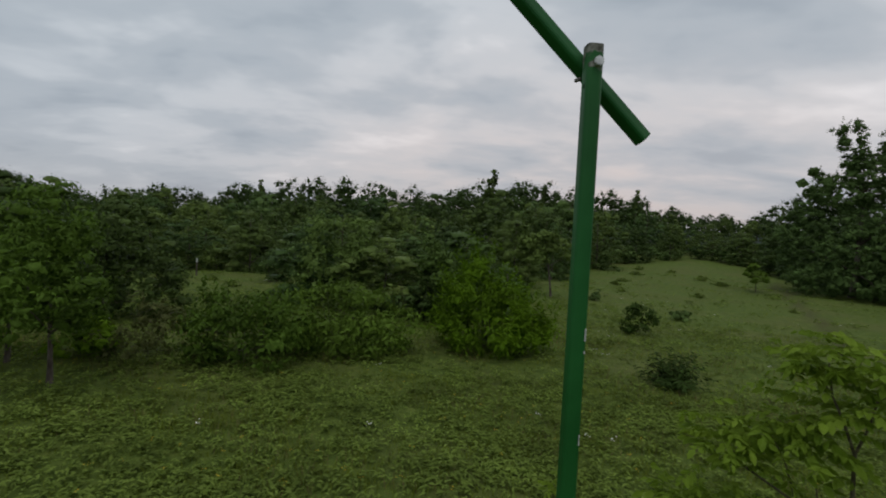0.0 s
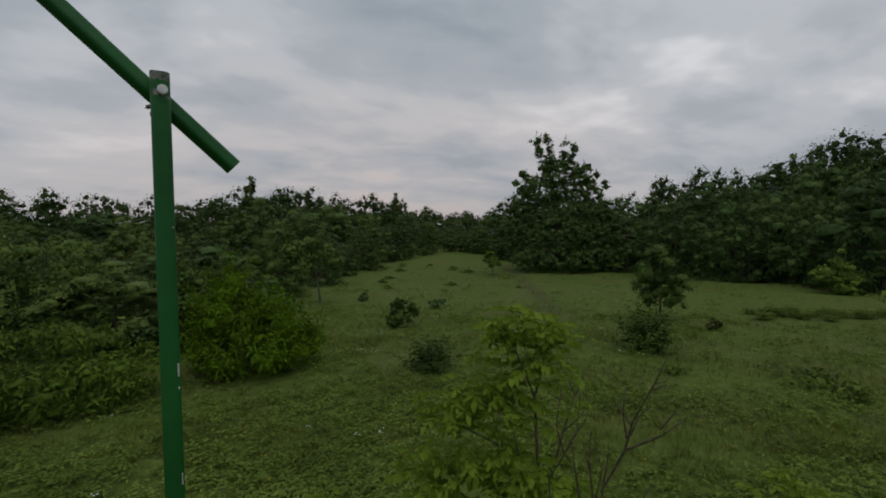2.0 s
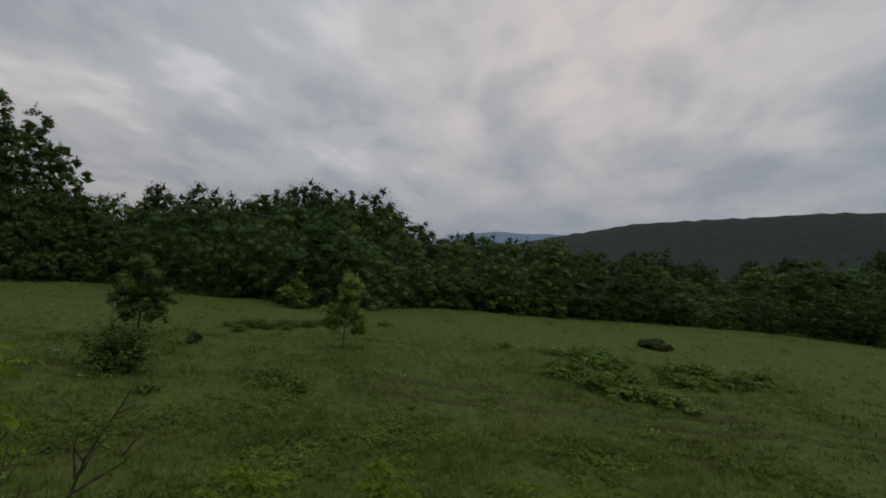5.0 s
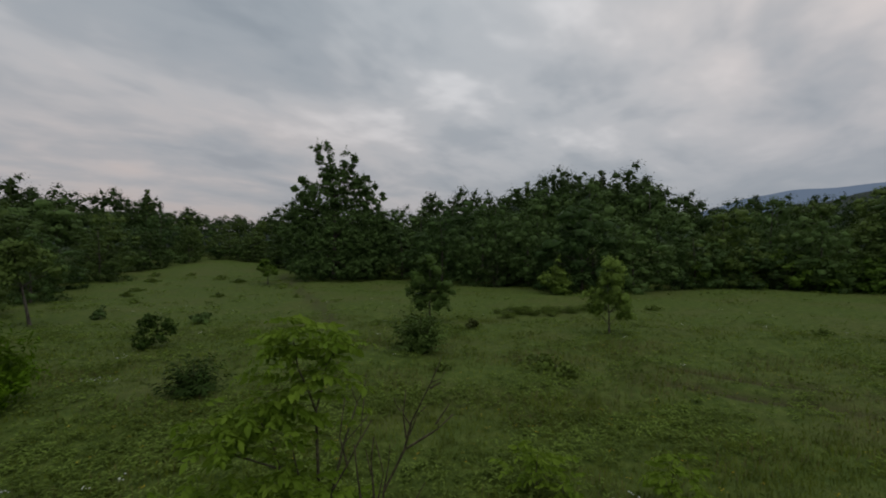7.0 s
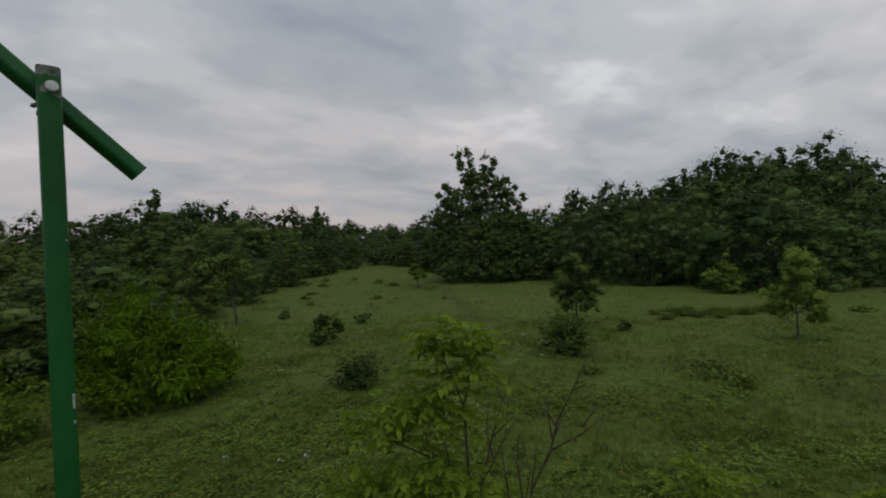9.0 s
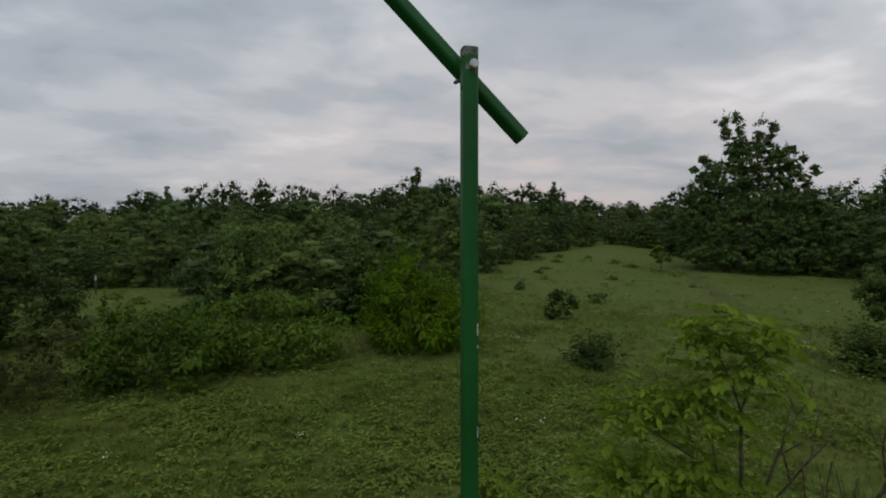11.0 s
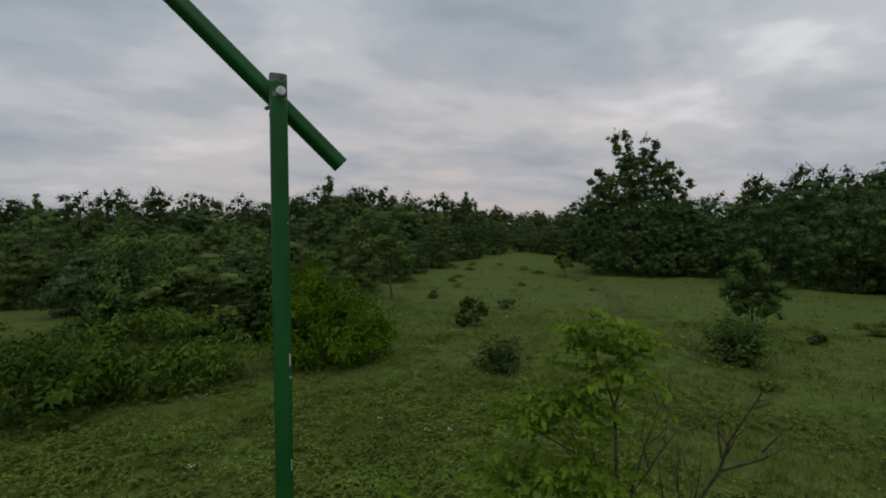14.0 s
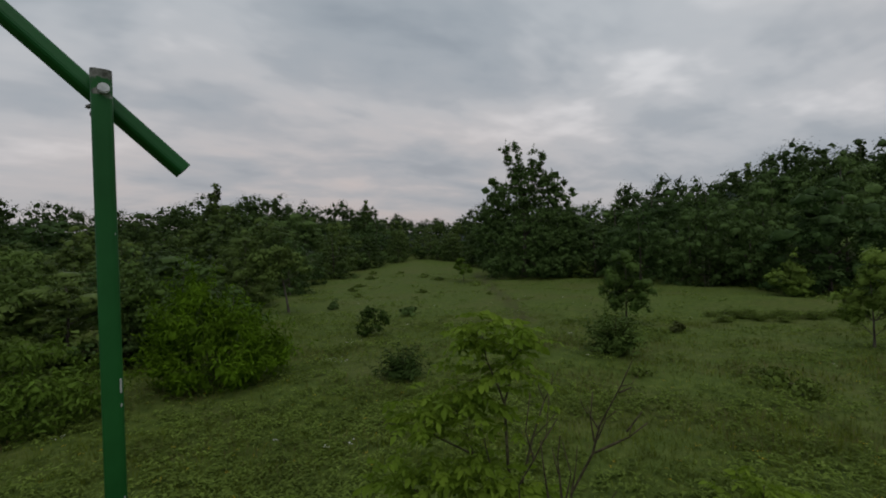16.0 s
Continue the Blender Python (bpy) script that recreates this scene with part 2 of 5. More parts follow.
def part(name, bm, mat, parent, label="", smooth=False):
    """One bmesh as one mesh object under a thing or a part."""
    me = bpy.data.meshes.new(name)
    bm.to_mesh(me)
    bm.free()
    me.materials.append(mat)
    if smooth:
        me.shade_smooth()
    ob = new(name, me)
    ob.parent = parent
    return tagged(ob, label)


def child(name, me, parent, label=""):
    ob = new(name, me)
    ob.parent = parent
    return tagged(ob, label)


def smoothstep(a, b, v):
    t = np.clip((np.asarray(v, float) - a) / (b - a), 0, 1)
    return t * t * (3 - 2 * t)


RUTS = (((15.0, 5.0), (14.7, 1.4), (14.6, -1.1), (14.4, -5.0), (14.0, -6.8), (13.5, -14)), ((16.6, 3.0), (16.1, -2.3), (15.6, -4.0), (15.5, -6.0), (15.0, -14)))
TRAIL = ((36.0, 50.0), (28.0, 36.5), (21.7, 26.5), (18.0, 20.7), (16.0, 18.1))


def to_line(x, y, pts):
    """The distance from a line through some points."""
    best = np.full(np.shape(x), 1e9)
    for (ax, ay), (bx, by) in zip(pts, pts[1:]):
        dx, dy = bx - ax, by - ay
        t = np.clip(((x - ax) * dx + (y - ay) * dy) / (dx * dx + dy * dy), 0, 1)
        best = np.minimum(best, np.hypot(x - ax - t * dx, y - ay - t * dy))
    return best


def rut(x, y):
    """How deep a place lies in the old wheel tracks, 0 to 1."""
    x, y = np.asarray(x, float), np.asarray(y, float)
    wob = 0.18 * np.sin(0.9 * y) + 0.1 * np.sin(2.3 * y + 1)
    d = np.minimum(*(to_line(x + wob, y, line) for line in RUTS))
    return np.exp(-((d / 0.30) ** 2)) * (0.7 + 0.3 * np.sin(0.8 * y + 0.5)) * (1 - 0.8 * smoothstep(0.8, 3.5, y))


def ground_z(x, y):
    """The lie of the land: a flat meadow, a rise to the far side, wooded slopes, a distant hill."""
    x, y = np.asarray(x, float), np.asarray(y, float)
    r = np.hypot(x, y)
    az = np.degrees(np.arctan2(x, y))
    z = 0.10 * np.sin(0.31 * x + 0.7) * np.sin(0.27 * y + 1.1) + 0.05 * np.sin(0.9 * x + 0.3 * y) + 0.04 * np.sin(0.5 * x - 1.1 * y + 2)
    saddle = np.exp(-(((az - 27) / 13) ** 2))
    z = z + 1.0 * saddle * smoothstep(38, 85, r)
    z = z + 3.2 * smoothstep(60, 130, r) * (1 - smoothstep(78, 100, az))
    back = np.interp(az, (-70, -39, -21, 0, 10, 22, 30, 38, 50, 60, 74, 82, 88, 94), (1.5, 0.6, 2.4, 3.0, 4.2, 3.2, 1.8, 2.4, 2.2, 4.2, 6.4, 3.6, 2.0, -2))
    z = z + np.maximum(150 * np.tan(np.radians(back)) - 1, 0) * smoothstep(96, 150, r) * (1 - smoothstep(200, 700, r) * 0.7)
    z = z + 2.2 * smoothstep(44, 75, r) * np.exp(-(((az - 70) / 16) ** 2))
    z = z - 3.0 * smoothstep(70, 160, r) * smoothstep(85, 110, az)
    crest = 1 + 900 * np.tan(np.radians(np.interp(az, (60, 84, 95, 101, 108, 112, 116, 126, 140, 165, 180), (0, 0.4, 3.9, 5.5, 7.0, 7.4, 7.8, 8.4, 8.2, 5, 2))))
    bump = 0.9 * np.sin(az * 2.1) * np.sin(az * 5.3 + 1) + 1.0 * np.sin(az * 9.7 + r * 0.01)
    z = z + np.maximum(crest + bump, 0) * smoothstep(230, 900, r) * (az > 60)
    return z + rut(x, y) * -0.17


def tube(path, radii, sides=6):
    """Verts and faces of a tapering tube along a path."""
    path = np.asarray(path, float)
    verts, faces = [], []
    for i, (p, rad) in enumerate(zip(path, radii)):
        d = path[min(i + 1, len(path) - 1)] - path[max(i - 1, 0)]
        d = d / (np.linalg.norm(d) + 1e-9)
        a = np.cross(d, (0.31, 0.77, 0.21) if abs(d[1]) < 0.9 else (1, 0, 0))
        a /= np.linalg.norm(a)
        b = np.cross(d, a)
        for k in range(sides):
            t = 2 * math.pi * k / sides
            verts.append(p + rad * (math.cos(t) * a + math.sin(t) * b))
        if i:
            o = (i - 1) * sides
            faces += [(o + k, o + (k + 1) % sides, o + sides + (k + 1) % sides, o + sides + k) for k in range(sides)]
    faces.append(tuple(range((len(path) - 1) * sides, len(path) * sides)))
    return verts, faces


def merge(pieces):
    verts, faces = [], []
    for v, f in pieces:
        o = len(verts)
        verts += list(v)
        faces += [tuple(i + o for i in q) for q in f]
    return verts, faces


def leaves(rng, at, normal, size, narrow=0.55, fold=0.25, along=None):
    """Folded leaf blades, two triangles each, at the given places and facing the given ways."""
    n = len(at)
    nrm = normal / (np.linalg.norm(normal, axis=1, keepdims=True) + 1e-9)
    side = np.cross(nrm, rng.normal(size=(n, 3)) if along is None else along)
    side /= np.linalg.norm(side, axis=1, keepdims=True) + 1e-9
    long = np.cross(nrm, side)
    s = (size * rng.uniform(0.65, 1.25, n))[:, None]
    lift = nrm * s * fold
    v = np.stack([at - long * s * 0.5, at + side * s * narrow * 0.5 + lift * 0.5, at + long * s * 0.5 - lift * 0.4, at - side * s * narrow * 0.5 + lift * 0.5], 1).reshape(-1, 3)
    o = 4 * np.arange(n)[:, None]
    f = np.concatenate([o + (0, 1, 2), o + (0, 2, 3)], 1).reshape(-1, 3)
    return v, f


def small_leaves(rng, at, normal, size, narrow, along):
    """Leaves of one triangle each, for crowns that stand far off."""
    nrm = normal / (np.linalg.norm(normal, axis=1, keepdims=True) + 1e-9)
    side = np.cross(nrm, along)
    side /= np.linalg.norm(side, axis=1, keepdims=True) + 1e-9
    long = np.cross(nrm, side)
    s = (size * rng.uniform(0.6, 1.3, len(at)))[:, None]
    v = np.stack([at - long * s * 0.45 - side * s * narrow * 0.5, at - long * s * 0.35 + side * s * narrow * 0.5, at + long * s * 0.6], 1).reshape(-1, 3)
    return v, np.arange(len(v)).reshape(-1, 3)


def clumps(rng, centre, out, radius, flat, per, most):
    """The dense twigs and leaves within each spray, as overlapping larger leaves."""
    n = len(centre) * per
    c, o, r = (np.repeat(q, per, 0) for q in (centre, out, radius[:, None]))
    d = rng.normal(size=(n, 3)) + (o + UP * 0.35) * 0.6
    d /= np.linalg.norm(d, axis=1, keepdims=True)
    soft = d * 0.68 + o * 0.38 + UP * 0.25
    soft /= np.linalg.norm(soft, axis=1, keepdims=True)
    v, f = leaves(rng, c + d * r * rng.uniform(0.35, 0.8, (n, 1)) * (1, 1, flat), d + UP * 0.2 + rng.normal(size=(n, 3)) * 0.2, 1.0, 0.62, along=d * 0.6 + o + rng.normal(size=(n, 3)) * 0.3)
    at = np.repeat(c + d * r * 0.6 * (1, 1, flat), 4, 0)
    return at + (v - at) * np.minimum(np.repeat(r, 4, 0) * 0.85, most), f, np.repeat(soft, 4, 0)


def sprays(rng, centre, out, n_leaves, reach, flat, size, narrow=0.55, droop=0.12, dense=9, lift=0.0):
    """Leaves in small flattened domes round the given centres, tipping outwards."""
    k = len(centre)
    n = k * n_leaves
    c, o = np.repeat(centre, n_leaves, 0), np.repeat(out, n_leaves, 0)
    wide = rng.uniform(0.6, 1.35, k)
    big = np.repeat(wide, n_leaves)[:, None]
    d = rng.normal(size=(n, 3)) + (o + UP * 0.35) * 0.7
    d /= np.linalg.norm(d, axis=1, keepdims=True)
    off = d * reach * 0.62 * big * rng.uniform(0.08, 1.0, (n, 1)) ** 0.5
    off[:, 2] *= flat
    off[:, 2] -= droop * (off[:, :2] * o[:, :2]).sum(1)
    nrm = d * 0.75 + o * 0.35 + UP * 0.25 + rng.normal(size=(n, 3)) * 0.24
    soft = d * 0.68 + o * 0.38 + UP * 0.25
    soft /= np.linalg.norm(soft, axis=1, keepdims=True)
    v, f = leaves(rng, c + off, nrm, size, narrow, along=d * 0.5 + o * 0.7 + UP * (lift - 0.3) + rng.normal(size=(n, 3)) * 0.3)
    v2, f2, n2 = clumps(rng, centre, out, reach * 0.62 * wide, flat, dense, size * 1.9)
    return np.concatenate([v, v2]), np.concatenate([f, f2 + len(v)]), np.concatenate([np.repeat(soft, 4, 0), n2])


def pads(rng, centre, out, n_leaves, reach, flat, size, narrow=0.6, loose=0.12, heart=0.4, fine=False):
    """Drooping leafy cushions: twig ends that overlap like shingles over the upper side of each bough's end."""
    k = len(centre)
    if fine:
        n_leaves, size = n_leaves * 2, size * 0.78
    n = k * n_leaves
    wide = rng.uniform(0.6, 1.3, k)
    axis = UP * 0.75 + out * 0.65 + rng.normal(size=(k, 3)) * 0.15
    axis /= np.linalg.norm(axis, axis=1, keepdims=True)
    c, a, big = np.repeat(centre, n_leaves, 0), np.repeat(axis, n_leaves, 0), np.repeat(wide, n_leaves)[:, None]
    d = rng.normal(size=(n, 3))
    d -= a * (d * a).sum(1, keepdims=True)
    d /= np.linalg.norm(d, axis=1, keepdims=True)
    lean = np.arccos(rng.uniform(-0.5, 1.0, n))[:, None]
    d = a * np.cos(lean) + d * np.sin(lean)
    lump = 1 + 0.16 * np.sin(7 * d[:, :1] + 9 * c[:, 1:2]) * np.sin(6 * d[:, 1:2] + 5 * c[:, :1])
    rad = reach * 0.62 * big * lump * rng.uniform(0.55, 1.05, (n, 1))
    stray = (rng.uniform(size=(n, 1)) < loose).astype(float)
    rad = rad * (1 + stray * rng.uniform(0.05, 0.4, (n, 1)))
    off = d * rad * (1, 1, flat)
    nrm = d * (1, 1, 1.3) + UP * 0.15 + rng.normal(size=(n, 3)) * (0.24 + 0.5 * stray)
    soft = d * 0.8 + a * 0.2 + UP * 0.15
    soft /= np.linalg.norm(soft, axis=1, keepdims=True)
    along = d - a * 0.8 + rng.normal(size=(n, 3)) * 0.35
    v, f = small_leaves(rng, c + off, nrm, size, narrow, along) if fine else leaves(rng, c + off, nrm, size, narrow, 0.16, along=along)
    # the close twigs and leaves in the middle of each cushion, as a ragged mass
    side = np.cross(axis, rng.normal(size=(k, 3)))
    side /= np.linalg.norm(side, axis=1, keepdims=True)
    ring = [axis]
    for tilt, turn in ((0.8, 0.0), (1.6, 0.6)):
        for j in range(5):
            t = turn + 2 * math.pi * j / 5
            ring.append(axis * math.cos(tilt) + (side * math.cos(t) + np.cross(axis, side) * math.sin(t)) * math.sin(tilt))
    ring.append(-axis * 0.4)
    ring = np.stack(ring, 1)
    mass = centre[:, None] + ring * (reach * heart * wide)[:, None, None] * rng.uniform(0.5, 1.2, (k, 12, 1)) * (1, 1, flat)
    way = ring * 0.85 + axis[:, None] * 0.2 + UP * 0.1 + rng.normal(size=ring.shape) * 0.4
    way /= np.linalg.norm(way, axis=2, keepdims=True)
    tri = []
    for j in range(5):
        i = (j + 1) % 5
        tri += [(0, 1 + j, 1 + i), (1 + j, 6 + j, 1 + i), (1 + i, 6 + j, 6 + i), (6 + j, 11, 6 + i)]
    f2 = (12 * np.arange(k)[:, None, None] + np.array(tri)).reshape(-1, 3) + len(v)
    return np.concatenate([v, mass.reshape(-1, 3)]), np.concatenate([f, f2]), np.concatenate([np.repeat(soft, 3 if fine else 4, 0), way.reshape(-1, 3)])


def shoot_shrub(seed, height, spread, n, per, leaf, mat, narrow=0.4, rise=0.5, bare=0.25, heart=40, bark=None):
    """A bush of arching leafy shoots that fan out from its foot. rise: how upright they stand."""
    rng = np.random.default_rng(seed)
    a = rng.uniform(0, 2 * math.pi, n)
    tip = rng.uniform(0.0, 1.0, n) ** rise
    reach = rng.uniform(0.45, 1.0, n) + 0.3 * (rng.uniform(size=n) < 0.2)
    ends = np.stack([np.cos(a) * spread * (1.05 - tip**2) ** 0.5 * reach, np.sin(a) * spread * (1.05 - tip**2) ** 0.5 * reach, 0.08 + height * tip * reach], 1)
    foot = ends * (0.1, 0.1, 0)
    bend = foot * 0.45 + ends * 0.55 + UP * height * 0.16
    t = np.tile(np.linspace(bare, 1.0, per), n)[:, None]
    p, q, r = (np.repeat(w, per, 0) for w in (foot, bend, ends))
    at = p * (1 - t) ** 2 + q * 2 * t * (1 - t) + r * t**2
    along = (q - p) * (1 - t) + (r - q) * t
    along /= np.linalg.norm(along, axis=1, keepdims=True) + 1e-9
    fan = np.cross(along, UP + rng.normal(size=along.shape) * 0.4)
    fan /= np.linalg.norm(fan, axis=1, keepdims=True) + 1e-9
    sign = np.tile(np.where(np.arange(per) % 2, 1.0, -1.0), n)[:, None]
    at = at + fan * sign * leaf * 0.4 + rng.normal(size=at.shape) * leaf * 0.2
    nrm = UP * 0.75 + along * 0.2 + r * (0.4 / spread) + rng.normal(size=at.shape) * 0.25
    soft = UP * 0.6 + at / max(spread, height)
    soft /= np.linalg.norm(soft, axis=1, keepdims=True)
    v, f = leaves(rng, at, nrm, leaf, narrow, along=along * 0.8 + fan * sign * 0.8)
    d = rng.normal(size=(heart, 3))
    d /= np.linalg.norm(d, axis=1, keepdims=True)
    d[:, 2] = abs(d[:, 2])
    v2, f2 = leaves(rng, d * (spread * 0.5, spread * 0.5, height * 0.5) * rng.uniform(0.3, 1, (heart, 1)) + UP * 0.08, d, leaf * 1.5, 0.7)
    top = mesh_of("foliage", np.concatenate([v, v2]), np.concatenate([f, f2 + len(v)]), mat, False, np.concatenate([np.repeat(soft, 4, 0), np.repeat(d, 4, 0)]))
    stems = [tube([foot[i], foot[i] * 0.7 + bend[i] * 0.3, bend[i], ends[i]], [0.012, 0.010, 0.007, 0.003], 4) for i in range(0, n, max(n // 26, 1))]
    return mesh_of("stem", *merge(stems), bark or TWIG, True), top


def shoot_leaves(rng, c, o, n, per, length, size, narrow):
    """Leafy twigs that stand out of a crown, upwards and outwards."""
    high = np.argsort(-(o[:, 2] + 0.35 * rng.normal(size=len(o))))[: max(n * 2, 1)]
    pick = rng.choice(high, n)
    way = o[pick] * 0.55 + UP * rng.uniform(0.35, 1.1, n)[:, None] + rng.normal(size=(n, 3)) * 0.2
    way *= (length * rng.uniform(0.5, 1.25, n) / np.linalg.norm(way, axis=1))[:, None]
    t = np.tile(np.linspace(0.0, 1.0, per), n)[:, None]
    w = np.repeat(way, per, 0)
    p = np.repeat(c[pick], per, 0) + w * t + rng.normal(size=(n * per, 3)) * length * 0.11 * (1.15 - t)
    nrm = np.repeat(o[pick], per, 0) * 0.5 + UP * 0.5 + rng.normal(size=(n * per, 3)) * 0.4
    soft = nrm / np.linalg.norm(nrm, axis=1, keepdims=True)
    return *leaves(rng, p, nrm, size * 1.1, narrow * 0.8, along=w + rng.normal(size=w.shape) * 0.25 * length), np.repeat(soft, 4, 0)


def blob_points(rng, blobs, n, inner=0.55):
    """Places near the skin of a heap of ellipsoids, and the ways out of it."""
    w = np.array([b[3] * b[4] for b in blobs])
    pick = rng.choice(len(blobs), n * 2, p=w / w.sum())
    d = rng.normal(size=(n * 2, 3))
    d /= np.linalg.norm(d, axis=1, keepdims=True)
    b = np.array(blobs)[pick]
    rad = np.where(rng.uniform(size=n * 2) < 0.1, 1.1, 1.0) * rng.uniform(inner, 1.0, n * 2) ** 0.6 * (1 + 0.2 * np.sin(5 * d[:, 0] + 3 * pick) * np.sin(4 * d[:, 1] + 2 * d[:, 2]))
    p = b[:, :3] + d * rad[:, None] * b[:, [3, 3, 4]]
    keep = np.ones(len(p), bool)
    for q in blobs:
        inside = (((p - q[:3]) / (q[3], q[3], q[4])) ** 2).sum(1) < 0.45
        keep &= ~inside
    return p[keep][:n], d[keep][:n]


def dome(seed, height, spread, low=0.0, sharp=0.0):
    """The lobes of a broad domed crown: a top, a shoulder, a skirt and a foot. sharp: how far the shoulder draws in."""
    rng = np.random.default_rng(seed)
    out = [(0.1 * spread * rng.normal(), 0.1 * spread * rng.normal(), height * 0.84, spread * 0.42, height * 0.15)]
    for count, away, up, size in ((5, 0.40 - 0.22 * sharp, 0.72, 0.36), (8, 0.62 - 0.2 * sharp, 0.52, 0.36), (9, 0.68, 0.30, 0.36), (8, 0.62, 0.08, 0.34)):
        if up * height < low:
            continue
        a0 = rng.uniform(0, 6.28)
        for k in range(count):
            a, r = a0 + 2 * math.pi * (k + rng.uniform(-0.3, 0.3)) / count, spread * away * rng.uniform(0.8, 1.2)
            out.append((r * math.cos(a), r * math.sin(a), height * (up + rng.uniform(-0.07, 0.07)), spread * size * rng.uniform(0.75, 1.2), height * 0.12 * rng.uniform(0.85, 1.25)))
    return out


def limb_lobes(*lines):
    """Chains of small lobes along upright limbs, each given as x0, z0, x1, z1 and the lobes' size at both ends."""
    out = []
    for x0, z0, x1, z1, r0, r1 in lines:
        n = max(int(math.hypot(x1 - x0, z1 - z0) / (0.9 * (r0 + r1))) + 1, 2)
        out += [(x0 + (x1 - x0) * t, 0.4 * math.sin(5 * x1 + 2 * t), z0 + (z1 - z0) * t, r0 + (r1 - r0) * t, 1.25 * (r0 + (r1 - r0) * t)) for t in (k / (n - 1) for k in range(n))]
    return out


def tree_meshes(seed, height, spread, bare, n_sprays, n_leaves, leaf, mat, reach=0.75, flat=0.35, round_=0.6, stems=1, lean=(0, 0), peak=0.35, lumps=7, girth=0.016, bark=None, inner=0.5, core=170, blobs=None, shoots=0, shoot=0.8, limb=1, dense=9, split=False, lift=0.0, padded=False, limbs=16, fine=False):
    """Trunk with limbs, and a crown of leafy sprays, as two meshes. bare: where the crown begins; peak: how pointed it is."""
    rng = np.random.default_rng(seed)
    given, blobs = blobs, []
    for i in range(0 if given else lumps):
        t = (i + 0.5) / lumps
        z = bare + (height - bare) * (0.12 + 0.76 * t)
        wide = spread * (1 - peak * t) * (0.55 + 0.45 * math.sin(math.pi * min(1, 0.25 + t)))
        a = rng.uniform(0, 2 * math.pi)
        off = wide * rng.uniform(0.25, 0.6)
        r = wide * rng.uniform(0.5, 0.75)
        blobs.append((off * math.cos(a) + lean[0] * z, off * math.sin(a) + lean[1] * z, z, r, (height - bare) * rng.uniform(0.16, 0.24)))
    blobs = given or blobs
    c, o = blob_points(rng, blobs, n_sprays, inner)
    c[:, 2] = np.maximum(c[:, 2], 0.08)
    v, f, nv = pads(rng, c, o, n_leaves, reach, flat, leaf, round_, heart=padded, fine=fine) if padded else sprays(rng, c, o, n_leaves, reach, flat, leaf, round_, dense=dense, lift=lift)
    if shoots:
        v3, f3, n3 = shoot_leaves(rng, c, o, shoots, 9, shoot, leaf, round_)
        f, v, nv = np.concatenate([f, f3 + len(v)]), np.concatenate([v, v3]), np.concatenate([nv, n3])
    # shaded foliage deep inside
    deep = [q for q in blobs if q[2] < 0.9 * height]
    pick = np.array(deep)[rng.integers(len(deep), size=core)]
    d = rng.normal(size=(core, 3))
    d /= np.linalg.norm(d, axis=1, keepdims=True)
    p = pick[:, :3] + d * pick[:, [3, 3, 4]] * rng.uniform(0.15, 0.85, core)[:, None]
    p[:, 2] = np.maximum(p[:, 2], 0.1)
    v2, f2 = leaves(rng, p, d, min(spread, height * 0.4) * 0.17, 0.8)
    crown = mesh_of("crown", np.concatenate([v, v2]), np.concatenate([f, f2 + len(v)]), mat, False, np.concatenate([nv, np.repeat(d, 4, 0)]))
    pieces, boughs = [], []
    base = height * girth
    for s in range(stems):
        a = rng.uniform(0, 2 * math.pi)
        sx, sy = (0, 0) if stems == 1 else (0.12 * spread * math.cos(a), 0.12 * spread * math.sin(a))
        path, rad = [], []
        for k in range(7):
            t = k / 6
            z = -0.15 + (height * 0.9 + 0.15) * t
            w = height * 0.02 * t
            path.append((sx * (1 + 2.5 * t) + lean[0] * z + w * math.sin(3 * t + a), sy * (1 + 2.5 * t) + lean[1] * z + w * math.cos(4 * t + a), z))
            rad.append(base * (1 - 0.85 * t) * (1.35 if k == 0 else 1) / stems**0.5)
        pieces.append(tube(path, rad, 7))
        path = np.array(path)
        for j in rng.choice(len(c), min(len(c), limbs if stems == 1 else 8), replace=False):
            k = int(np.clip(np.searchsorted(path[:, 2], c[j, 2] - 0.35 * np.hypot(*(c[j, :2] - path[3, :2]))) - 1, limb, 5))
            p, q = path[k], c[j]
            m1 = p * 0.5 + q * 0.5 + UP * 0.06 * np.linalg.norm(q - p)
            (boughs if split else pieces).append(tube([p, m1, q], [rad[k] * 0.45, rad[k] * 0.28, 0.008], 5))
    trunk = mesh_of("trunk", *merge(pieces), bark or BARK, True)
    return trunk, crown, *(mesh_of("branch", *q, bark or BARK, True) for q in boughs)


def plant(name, x, y, meshes, label, category, group="", turn=0.0, size=1.0, wide=None, sink=0.0, lower="crown"):
    """An Empty on the ground with its trunk and crown."""
    ob = new(name)
    ob.matrix_basis = Matrix.LocRotScale((x, y, float(ground_z(x, y)) - sink), Euler((0, 0, turn)), (wide or size, wide or size, size))
    child("trunk" if lower == "crown" else "stem", meshes[0], ob)
    child(lower, meshes[1], ob)
    for me in meshes[2:]:
        child("branch", me, ob)
    return tagged(ob, label, category, group)


# ---- the ground ----


